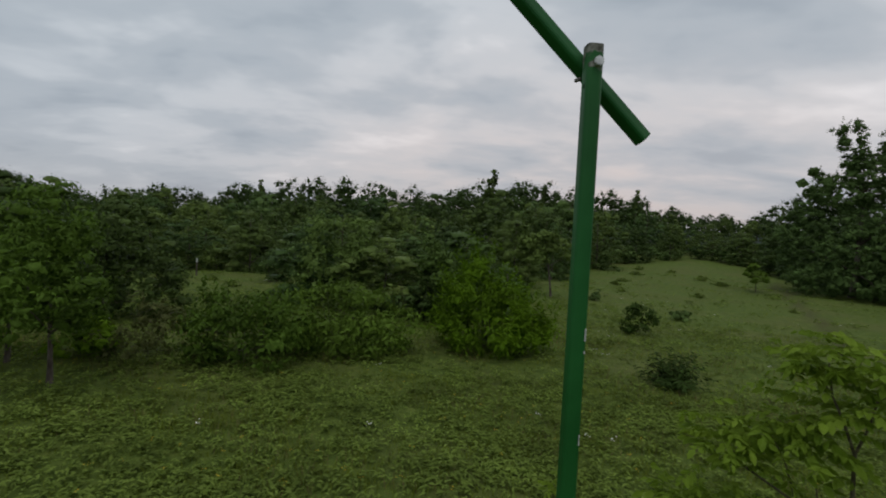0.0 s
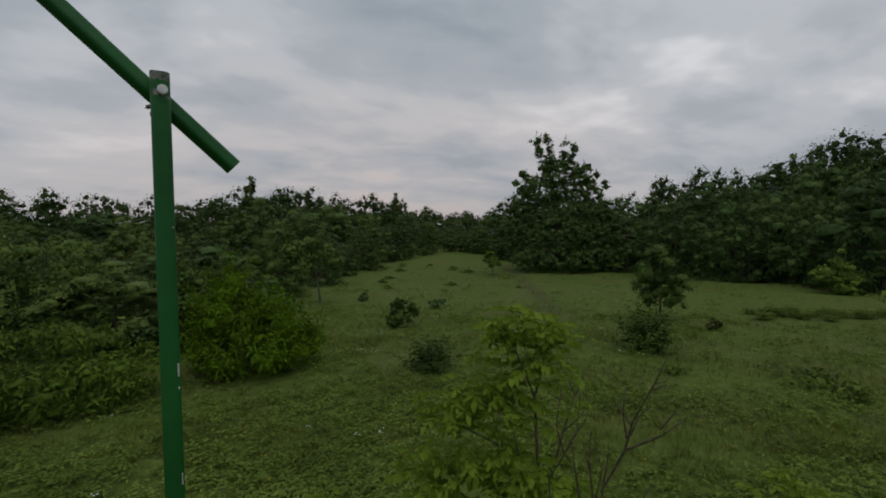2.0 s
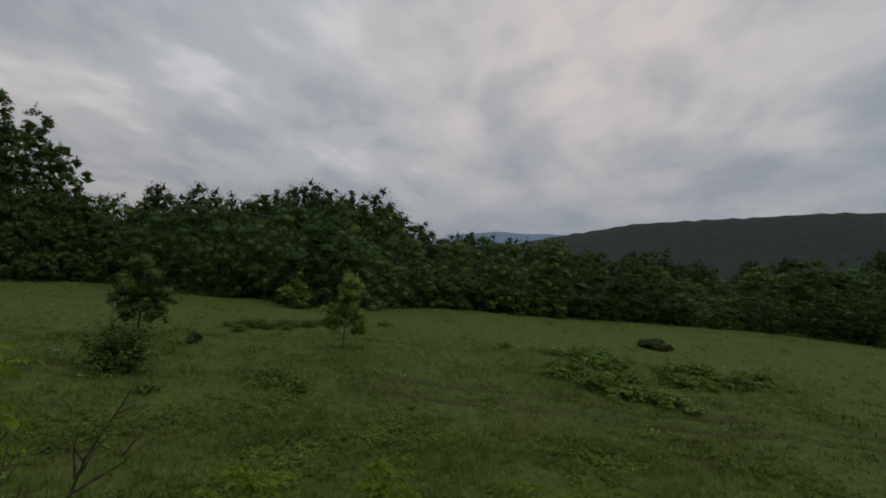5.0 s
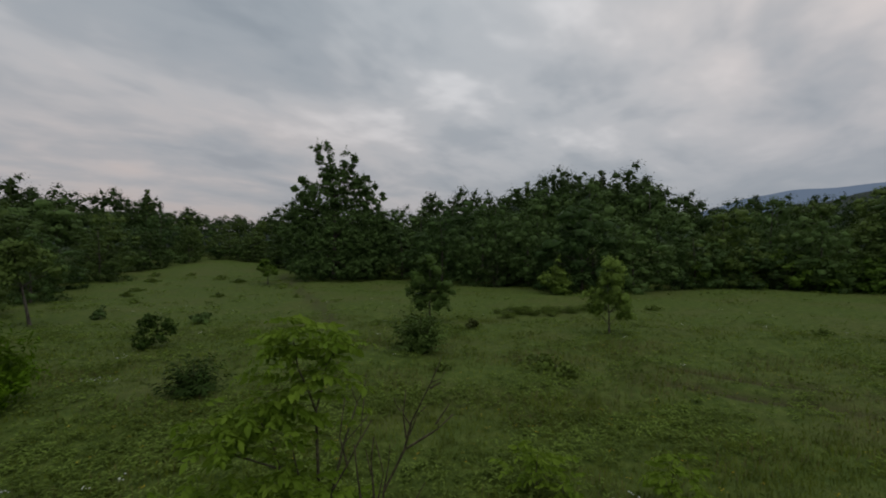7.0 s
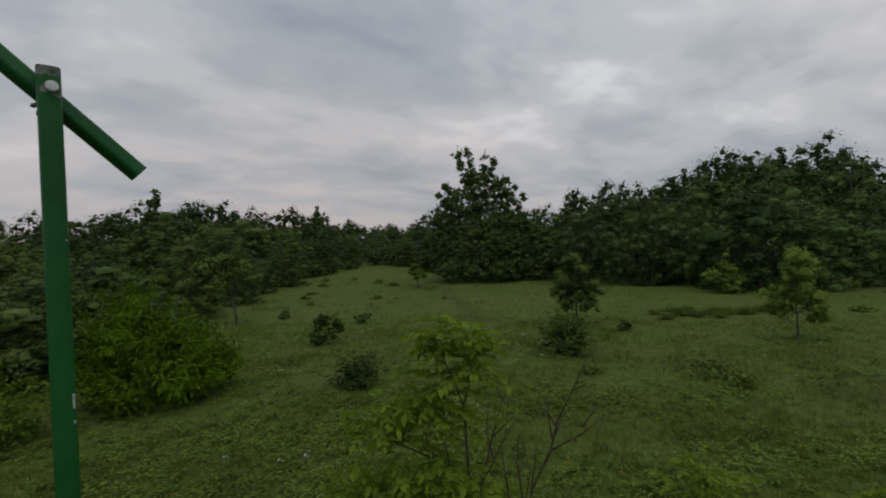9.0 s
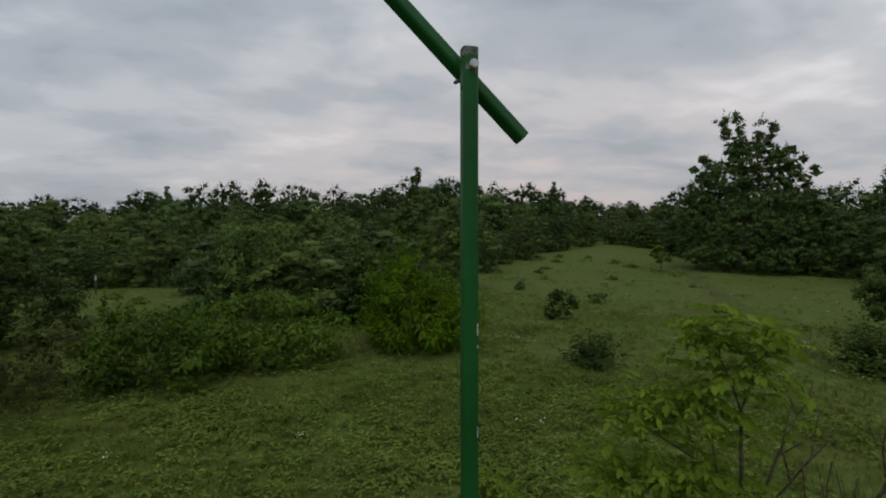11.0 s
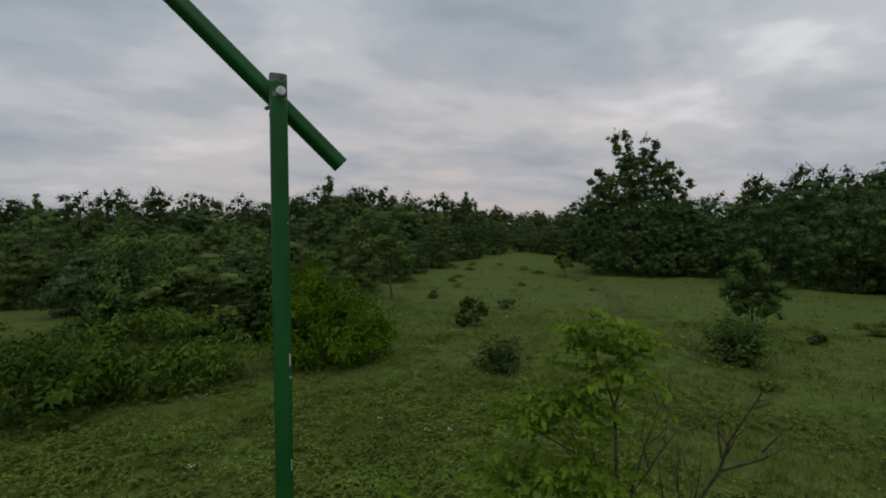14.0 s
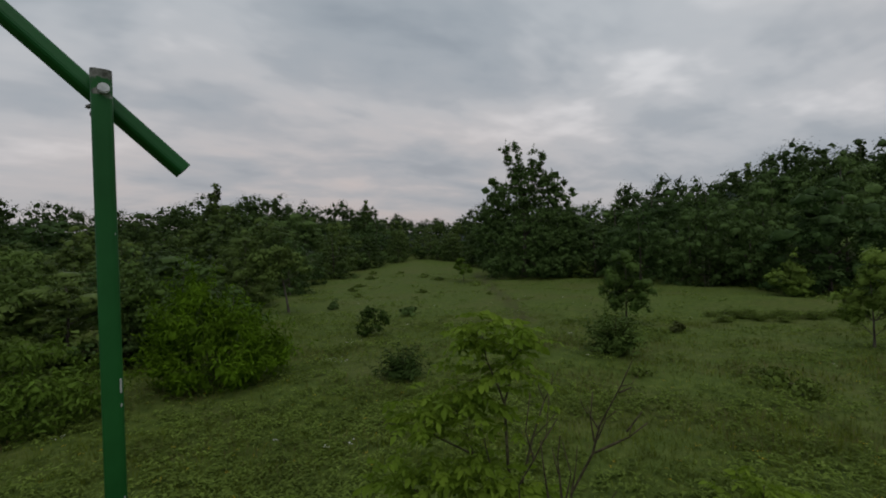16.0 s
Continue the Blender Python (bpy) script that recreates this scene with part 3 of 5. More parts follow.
def ground_material():
    mat, nt = nodes_of("meadow_soil")
    N, L = nt.nodes.new, nt.links.new
    tc = N("ShaderNodeTexCoord")

    def tex(scale, detail=6.0, rough=0.6):
        t = N("ShaderNodeTexNoise")
        t.inputs["Scale"].default_value, t.inputs["Detail"].default_value, t.inputs["Roughness"].default_value = scale, detail, rough
        L(tc.outputs["Object"], t.inputs[0])
        return t.outputs[0]

    def ramp(f, stops):
        r = N("ShaderNodeValToRGB")
        while len(r.color_ramp.elements) < len(stops):
            r.color_ramp.elements.new(0.5)
        for e, (p, c) in zip(r.color_ramp.elements, stops):
            e.position, e.color = p, (*c, 1)
        L(f, r.inputs[0])
        return r.outputs[0]

    def mix(f, a, b):
        m = N("ShaderNodeMix")
        m.data_type = "RGBA"
        L(f, m.inputs[0])
        L(a, m.inputs[6])
        L(b, m.inputs[7])
        return m.outputs[2]

    turf = ramp(tex(3.0), [(0.32, (0.050, 0.078, 0.012)), (0.5, (0.073, 0.107, 0.018)), (0.68, (0.103, 0.136, 0.026))])
    dry = ramp(tex(9.0), [(0.3, (0.075, 0.072, 0.028)), (0.7, (0.150, 0.125, 0.050))])
    patch = ramp(tex(0.22, 4.0), [(0.46, (0, 0, 0)), (0.66, (0.32,) * 3)])
    near = mix(patch, turf, dry)
    worn = N("ShaderNodeAttribute")
    worn.attribute_name = "worn"
    near = mix(worn.outputs["Fac"], near, ramp(tex(11.0), [(0.3, (0.040, 0.040, 0.015)), (0.7, (0.075, 0.068, 0.027))]))
    # wooded slopes: shade between the trees and blue distance haze are painted in
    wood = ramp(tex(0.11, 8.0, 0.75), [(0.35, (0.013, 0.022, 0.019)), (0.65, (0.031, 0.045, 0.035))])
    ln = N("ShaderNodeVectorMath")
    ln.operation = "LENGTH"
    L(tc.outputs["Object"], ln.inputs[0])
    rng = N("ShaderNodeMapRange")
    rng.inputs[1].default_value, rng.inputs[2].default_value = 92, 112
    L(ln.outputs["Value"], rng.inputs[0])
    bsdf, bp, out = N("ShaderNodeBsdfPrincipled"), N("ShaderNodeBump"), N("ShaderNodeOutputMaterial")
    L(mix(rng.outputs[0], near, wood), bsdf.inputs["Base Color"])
    bsdf.inputs["Roughness"].default_value = 0.95
    bsdf.inputs["Specular IOR Level"].default_value = 0.15
    bp.inputs["Strength"].default_value, bp.inputs["Distance"].default_value = 0.8, 0.06
    L(tex(14.0), bp.inputs["Height"])
    L(bp.outputs[0], bsdf.inputs["Normal"])
    L(bsdf.outputs[0], out.inputs[0])
    return mat


def build_ground():
    seg = 400
    radii = np.concatenate([[0.0], np.geomspace(1.0, 5.0, 10), np.arange(5.3, 27, 0.3), np.geomspace(27.4, 4600, 84)])
    ang = np.linspace(0, 2 * math.pi, seg, endpoint=False)
    verts = [(0.0, 0.0, float(ground_z(0, 0)))]
    for r in radii[1:]:
        x, y = r * np.sin(ang), r * np.cos(ang)
        verts += np.stack([x, y, ground_z(x, y)], 1).tolist()
    faces = [(0, 1 + (k + 1) % seg, 1 + k) for k in range(seg)]
    for i in range(len(radii) - 2):
        a, b = 1 + i * seg, 1 + (i + 1) * seg
        faces += [(a + k, a + (k + 1) % seg, b + (k + 1) % seg, b + k) for k in range(seg)]
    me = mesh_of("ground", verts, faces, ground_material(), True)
    v = np.array(verts)
    worn = np.maximum(np.minimum(1.25 * rut(v[:, 0], v[:, 1]), 1), 0.75 * np.exp(-((to_line(v[:, 0], v[:, 1], TRAIL) / 0.42) ** 2)))
    me.attributes.new("worn", "FLOAT", "POINT").data.foreach_set("value", worn)
    ob = new("ground", me)
    tagged(ob, "green meadow ground with patchy grass and dry spots", "ground", kind="structure")


build_ground()

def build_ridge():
    """The far ridge behind the wood; an even blue glow paints in the haze."""
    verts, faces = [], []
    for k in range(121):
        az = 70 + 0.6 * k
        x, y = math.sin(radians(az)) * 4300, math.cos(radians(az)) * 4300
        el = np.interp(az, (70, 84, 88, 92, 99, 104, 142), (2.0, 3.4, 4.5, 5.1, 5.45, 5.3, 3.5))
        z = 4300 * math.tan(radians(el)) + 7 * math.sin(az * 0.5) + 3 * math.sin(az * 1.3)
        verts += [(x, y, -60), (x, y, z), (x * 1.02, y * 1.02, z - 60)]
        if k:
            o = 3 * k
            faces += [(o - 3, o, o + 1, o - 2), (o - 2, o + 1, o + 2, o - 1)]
    mat, nt = nodes_of("ridge_haze_glow")
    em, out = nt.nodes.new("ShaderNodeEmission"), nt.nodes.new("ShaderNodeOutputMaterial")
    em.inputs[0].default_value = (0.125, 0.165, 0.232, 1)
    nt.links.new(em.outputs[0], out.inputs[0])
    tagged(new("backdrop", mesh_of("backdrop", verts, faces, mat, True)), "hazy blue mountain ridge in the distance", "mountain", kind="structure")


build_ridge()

# ---- the stand's green rail ----


def box_tube(a, b, wide, turn=0.0, wall=0.0025, corner=0.009, open_end=True):
    """A square hollow section with rounded corners from a to b."""
    bm = bmesh.new()
    a, b = Vector(a), Vector(b)
    axis = (b - a).normalized()
    frame_m = axis.to_track_quat("Z", "Y").to_matrix() @ Matrix.Rotation(turn, 3, "Z")
    h = wide / 2

    def ring(half, rad, p):
        out = []
        for cx, cy, s in ((1, 1, 0), (-1, 1, 90), (-1, -1, 180), (1, -1, 270)):
            for k in range(4):
                t = radians(s + 30 * k)
                v = Vector((cx * (half - rad) + rad * math.cos(t), cy * (half - rad) + rad * math.sin(t), 0))
                out.append(bm.verts.new(p + frame_m @ v))
        return out

    o0, o1 = ring(h, corner, a), ring(h, corner, b)
    i0, i1 = ring(h - wall, corner - wall * 0.6, a), ring(h - wall, corner - wall * 0.6, b)
    n = len(o0)
    for k in range(n):
        j = (k + 1) % n
        bm.faces.new((o0[k], o0[j], o1[j], o1[k]))
        bm.faces.new((i0[j], i0[k], i1[k], i1[j]))
        bm.faces.new((o1[k], o1[j], i1[j], i1[k]))
        bm.faces.new((o0[j], o0[k], i0[k], i0[j]))
    return bm


def hex_head(p, axis, across, depth, sides=6):
    bm = bmesh.new()
    m4 = Matrix.Translation(p) @ Vector(axis).to_track_quat("Z", "Y").to_matrix().to_4x4()
    bmesh.ops.create_cone(bm, cap_ends=True, segments=sides, radius1=across / 2, radius2=across / 2, depth=depth, matrix=m4)
    bmesh.ops.bevel(bm, geom=bm.edges[:], offset=depth * 0.16, segments=2, affect="EDGES")
    return bm


def build_rail():
    top = Vector((-0.0555, 1.07, 4.343))
    wide = 0.0337
    rail = tagged(new("stand_rail"), "green painted square steel post with a bolted slanting brace", "metal post")
    rail.location = (top.x, top.y - 0.10, float(ground_z(top.x, top.y)))
    inv = Matrix.Translation(-rail.location)
    turn = math.atan2(top.x, top.y)
    back = Vector((math.sin(turn), math.cos(turn), 0))
    side = Vector((math.cos(turn), -math.sin(turn), 0))
    foot = Vector((top.x + 0.004, top.y - 0.10, rail.location.z - 0.2))

    def put(name, bm, mat, parent=rail, label="", smooth=False):
        bm.transform(inv)
        return part(name, bm, mat, parent, label, smooth)

    post = put("post", box_tube(foot, top, wide, -turn), POST_PAINT, label="worn green painted square tube")
    bolt = top - Vector((0, 0, 0.037)) + side * 0.004
    centre = bolt + back * (wide + 0.001) - Vector((0, 0, 0.007)) - side * 0.002
    way = (side * 0.72 - Vector((0, 0, 1)) * 0.695).normalized()
    put("brace", box_tube(centre - way * 1.5, centre + way * 0.180, 0.0318, radians(-22)), GREEN_PAINT, label="slanting green square tube")
    # the bolt's end behind, a drilled hole, and chips in the paint
    stub = bolt + back * (wide * 0.8) - side * 0.023 - Vector((0, 0, 0.022))
    put("bolt_end", hex_head(stub, side - Vector((0, 0, -0.5)), 0.008, 0.016, 10), RUST, label="dull steel bolt end")
    put("drill_hole", hex_head(top - Vector((0, 0, 0.082)) - side * (wide / 2 - 0.003) - back * (wide / 2 - 0.0065), side + back * 0.7, 0.013, 0.003, 12), DARK, post, "dark drilled hole")
    for dz, tall, across in ((0.575, 0.026, 0.0035), (0.610, 0.006, 0.0025), (0.785, 0.022, 0.0022), (0.30, 0.004, 0.0015)):
        bm = bmesh.new()
        bmesh.ops.create_cube(bm, size=1, matrix=Matrix.Translation(top + (foot - top).normalized() * dz + side * (wide / 2 - 0.0035) - back * (wide / 2 - 0.001)) @ Matrix.Diagonal((across, 0.003, tall, 1)))
        bmesh.ops.bevel(bm, geom=bm.edges[:], offset=across * 0.3, segments=1, affect="EDGES")
        put("paint_chip", bm, CHIP, post, "pale chip in the green paint")
    put("bolt", hex_head(bolt - back * (wide / 2 + 0.006), back, 0.021, 0.011), STEEL, label="galvanised hexagon bolt head")


build_rail()

# ---- trees and bushes ----
def polar(az, r):
    return r * math.sin(radians(az)), r * math.cos(radians(az))


WOOD_KINDS = [
    tree_meshes(11, 10, 4.6, 0.0, 100, 27, 0.35, LEAF_WOOD, 1.65, 0.78, 0.6, blobs=dome(11, 10, 4.6, 0.0, 0), core=120, shoots=16, shoot=0.6, fine=True, padded=0.33, limbs=6),
    tree_meshes(12, 10, 4.1, 0.0, 100, 27, 0.35, LEAF_WOOD, 1.65, 0.78, 0.6, blobs=dome(12, 10, 4.1, 0.0, 0.5), core=120, shoots=16, shoot=0.6, fine=True, padded=0.33, limbs=6),
    tree_meshes(13, 10, 5.0, 0.0, 100, 27, 0.35, LEAF_WOOD, 1.65, 0.78, 0.6, blobs=dome(13, 10, 5.0, 0.0, 0.2), core=120, shoots=16, shoot=0.6, fine=True, padded=0.33, limbs=6),
    tree_meshes(14, 10, 4.2, 0.0, 100, 27, 0.35, LEAF_OAK, 1.65, 0.78, 0.6, blobs=dome(14, 10, 4.2, 0.0, 0.5), core=120, shoots=16, shoot=0.6, fine=True, padded=0.33, limbs=6),
    tree_meshes(15, 10, 4.7, 0.0, 100, 27, 0.35, LEAF_OAK, 1.65, 0.78, 0.6, blobs=dome(15, 10, 4.7, 0.0, 0.1), core=120, shoots=16, shoot=0.6, fine=True, padded=0.33, limbs=6),
]
# finer crowns for the trees that stand close to the stand
NEAR_KINDS = [
    tree_meshes(71, 10, 4.6, 0.0, 90, 40, 0.34, LEAF_WOOD, 1.95, 0.72, 0.6, blobs=dome(71, 10, 4.6, 0.0, 0), core=80, shoots=34, shoot=0.8, fine=True, padded=0.42, limbs=10),
    tree_meshes(72, 10, 4.1, 0.0, 90, 40, 0.34, LEAF_WOOD, 1.95, 0.72, 0.6, blobs=dome(72, 10, 4.1, 0.0, 0.5), core=80, shoots=34, shoot=0.8, fine=True, padded=0.42, limbs=10),
    tree_meshes(73, 10, 4.6, 0.0, 90, 40, 0.34, LEAF_OAK, 1.95, 0.72, 0.6, blobs=dome(73, 10, 4.6, 0.0, 0.2), core=80, shoots=34, shoot=0.8, fine=True, padded=0.42, limbs=10),
]
# trees of the rows behind, of which the upper parts show
FAR_KINDS = [
    tree_meshes(17, 10, 4.8, 3.5, 80, 15, 0.38, LEAF_WOOD, 1.65, 0.82, 0.6, blobs=dome(17, 10, 4.8, 3.5, 0), core=150, shoots=14, shoot=0.6, fine=True, padded=0.40, limbs=3),
    tree_meshes(18, 10, 4.3, 3.5, 80, 15, 0.38, LEAF_WOOD, 1.65, 0.82, 0.6, blobs=dome(18, 10, 4.3, 3.5, 0.5), core=150, shoots=14, shoot=0.6, fine=True, padded=0.40, limbs=3),
    tree_meshes(19, 10, 4.8, 3.5, 80, 15, 0.38, LEAF_OAK, 1.65, 0.82, 0.6, blobs=dome(19, 10, 4.8, 3.5, 0.2), core=150, shoots=14, shoot=0.6, fine=True, padded=0.40, limbs=3),
]
CREST_KINDS = [
    tree_meshes(27, 10, 4.9, 4.2, 84, 16, 0.34, LEAF_WOOD, 1.5, 1.0, 0.6, blobs=dome(27, 10, 4.9, 4.2, 0), core=200, shoots=24, shoot=0.7, fine=True, padded=0.27, limbs=3),
    tree_meshes(28, 10, 4.5, 4.2, 84, 16, 0.34, LEAF_WOOD, 1.5, 1.0, 0.6, blobs=dome(28, 10, 4.5, 4.2, 0.5), core=200, shoots=24, shoot=0.7, fine=True, padded=0.27, limbs=3),
    tree_meshes(29, 10, 4.2, 4.2, 84, 16, 0.34, LEAF_WOOD, 1.5, 1.0, 0.6, blobs=dome(29, 10, 4.2, 4.2, 0.9), core=200, shoots=24, shoot=0.7, fine=True, padded=0.27, limbs=3),
]
SPIRE = tree_meshes(16, 10, 1.6, 2.0, 60, 13, 0.42, LEAF_WOOD, 0.7, 0.9, 0.7, peak=0.8, lumps=7)
BUSH_KINDS = [
    tree_meshes(21, 3, 1.7, 0.05, 36, 16, 0.20, LEAF_WOOD, 0.75, 0.8, 0.7, stems=4, peak=0.35, lumps=6, girth=0.012, core=60),
    tree_meshes(22, 3, 1.9, 0.05, 36, 16, 0.20, LEAF_OAK, 0.8, 0.8, 0.7, stems=4, peak=0.15, lumps=6, girth=0.012, core=60),
]

# the edge of the wood round the meadow: bearing, distance, height of the first trees and of the crest in degrees, distance of the crest
EDGE_LINE = (
    (-60, 22, 2.0, 3.0, 80), (-45, 24, 1.5, 3.0, 80), (-39, 30, 0.8, 1.6, 85), (-36, 38, 0.6, 2.0, 90), (-32, 42, 0.4, 2.8, 92), (-27, 43, 0.3, 2.4, 92), (-22, 40, 0.0, 3.9, 92),
    (-18, 27, -1.0, 4.5, 92), (-12, 24, -1.2, 4.7, 92), (-5, 22.5, -1.5, 4.6, 92), (0, 22, -1.5, 5.1, 92), (4, 22, -1.2, 5.7, 92), (7, 25, -0.8, 6.0, 92), (10, 31, 0.0, 5.9, 93), (12, 38, 0.8, 5.7, 95),
    (15, 54, 1.5, 5.2, 98), (19, 64, 1.8, 5.0, 104), (24, 78, 2.0, 4.6, 112), (30, 86, 1.8, 3.2, 118), (35, 78, 1.8, 3.4, 108), (38, 64, 2.5, 4.6, 90), (44, 57, 2.5, 4.6, 80), (50, 55, 2.0, 3.8, 76),
    (56, 48, 3.2, 6.2, 72), (61, 46, 3.5, 5.9, 70), (67, 44, 4.2, 7.1, 68), (72, 41, 4.5, 8.2, 66), (76, 42, 4.2, 8.2, 66), (80, 45, 3.5, 6.7, 68), (84, 47, 2.2, 4.8, 73), (88, 49, 1.5, 4.0, 80),
    (95, 51, 1.2, 3.5, 84), (100, 52, 1.0, 4.2, 84), (110, 59, 0.6, 3.0, 92), (120, 63, 0.8, 3.0, 96), (140, 68, 1.0, 3.2, 98))
AZ, EDGE, LOW, CREST, DEEP = zip(*EDGE_LINE)


def arrays(me):
    v = np.empty(len(me.vertices) * 3)
    me.vertices.foreach_get("co", v)
    f = np.empty(len(me.loops), int)
    me.loops.foreach_get("vertex_index", f)
    f = f.reshape(-1, 3)
    c = np.empty(f.size * 3)
    me.corner_normals.foreach_get("vector", c)
    n = np.zeros((len(v) // 3, 3))
    n[f.ravel()] = c.reshape(-1, 3)
    return v.reshape(-1, 3), f, n


def stuff(name, sets, mat, label, category, normals=None):
    verts, faces, o = [], [], 0
    for v, f in sets:
        verts.append(v)
        faces.append(f + o)
        o += len(v)
    ob = new(name, mesh_of(name, np.concatenate(verts), np.concatenate(faces), mat, False, np.concatenate(normals) if normals else None))
    return tagged(ob, label, category, kind="stuff")


def wood():
    rng = np.random.default_rng(5)
    far, far_n = [], []
    for i, rows, first, last in [(i, 7, -56, 16) for i in range(7)] + [(i, 5, 16, 138) for i in range(5)]:
        az = first + rng.uniform(0, 5)
        while az < last:
            e, low, crest, deep = (float(np.interp(az, AZ, v)) for v in (EDGE, LOW, CREST, DEEP))
            t = i / (rows - 1)
            d = e + (deep - e) * t + rng.uniform(-2.0, 2.0) * (0.4 if i == 0 else 1)
            el = low + (crest - low) * t**0.8
            x, y = polar(az, d)
            h = 4 + d * math.tan(radians(el)) - float(ground_z(x, y))
            h *= rng.uniform(1.04, 1.18) if i == rows - 1 else rng.uniform(0.88, 1.22) if az < 82 else rng.uniform(0.75, 1.5)
            step = 2.6 + 0.012 * d + 0.22 * h
            if h > 1.5 and i > rows - 3:
                s = h / 10
                w = max(min(s, 0.35 + 0.6 * s), 0.6) * rng.uniform(0.95, 1.3)
                me = CREST_KINDS[int(rng.integers(len(CREST_KINDS)))][1]
                v, f, nv = arrays(me)
                a = rng.uniform(0, 6.28)
                spin = np.array(((math.cos(a), math.sin(a), 0), (-math.sin(a), math.cos(a), 0), (0, 0, 1)))
                far.append((v @ spin * (w, w, s) + (x, y, float(ground_z(x, y))), f))
                far_n.append(nv @ spin)
            elif h > 1.5:
                kinds = NEAR_KINDS if i < 2 and d < 42 else WOOD_KINDS if i < 3 else FAR_KINDS
                k = int(rng.integers(len(kinds))) if az < 46 or rng.uniform() < 0.3 else len(kinds) - 1 - int(rng.integers(max(len(kinds) - 3, 1)))
                s = h / 10
                w = max(s, 0.55) * rng.uniform(0.85, 1.25)
                plant("broadleaf_tree", x, y, kinds[k], "dark green leafy tree in the dense wood around the meadow", "tree", "trees of the wood", rng.uniform(0, 6.28), s, w)
            az += math.degrees(step * rng.uniform(0.8, 1.2) / d)
    stuff("far_wood", far, LEAF_WOOD, "dense dark green wood rising behind the nearer trees", "wood", far_n)
    for az, d, el, w in ((5.7, 84, 8.2, 1.1), (22.5, 100, 6.2, 1.1), (-21.6, 84, 4.9, 1.0), (-25.1, 84, 3.8, 0.8), (89.4, 80, 5.1, 0.9), (94.2, 80, 4.8, 1.1), (36.1, 84, 4.5, 0.8), (12, 88, 6.6, 0.7), (74, 66, 8.9, 1.0), (65.5, 66, 7.9, 0.9)):
        x, y = polar(az, d)
        h = 4 + d * math.tan(radians(el)) - float(ground_z(x, y))
        plant("slender_tree", x, y, SPIRE, "slender dark tree standing above the wood", "tree", "slender trees above the wood", az, h / 10, w * h / 10)
    # broad crowns that stand out of the valley's wood
    for az, d, el, k, w in ((103.1, 55, 4.2, 2, 1.45), (94.0, 54, 4.4, 1, 0.95), (99.0, 53, 2.6, 0, 1.1), (110.0, 60, 3.4, 2, 1.3), (86.5, 50, 4.0, 1, 1.1)):
        x, y = polar(az, d)
        h = 4 + d * math.tan(radians(el)) - float(ground_z(x, y))
        plant("broadleaf_tree", x, y, WOOD_KINDS[k], "broad dark green tree at the edge of the wood", "tree", "trees of the wood", az, h / 10, w * h / 10)
    # low growth along the edge of the wood
    az = -50.0
    while az < 136:
        d = float(np.interp(az, AZ, EDGE)) - rng.uniform(0.8, 2.6)
        x, y = polar(az, d)
        s = rng.uniform(0.45, 1.0)
        plant("edge_bush", x, y, BUSH_KINDS[int(rng.integers(2))], "low leafy bush at the edge of the wood", "bush", "bushes at the wood's edge", rng.uniform(0, 6.28), s, s * rng.uniform(1.0, 1.5))
        az += math.degrees(rng.uniform(2.2, 4.2) * (3.0 if 48 < az < 82 else 1) / d)


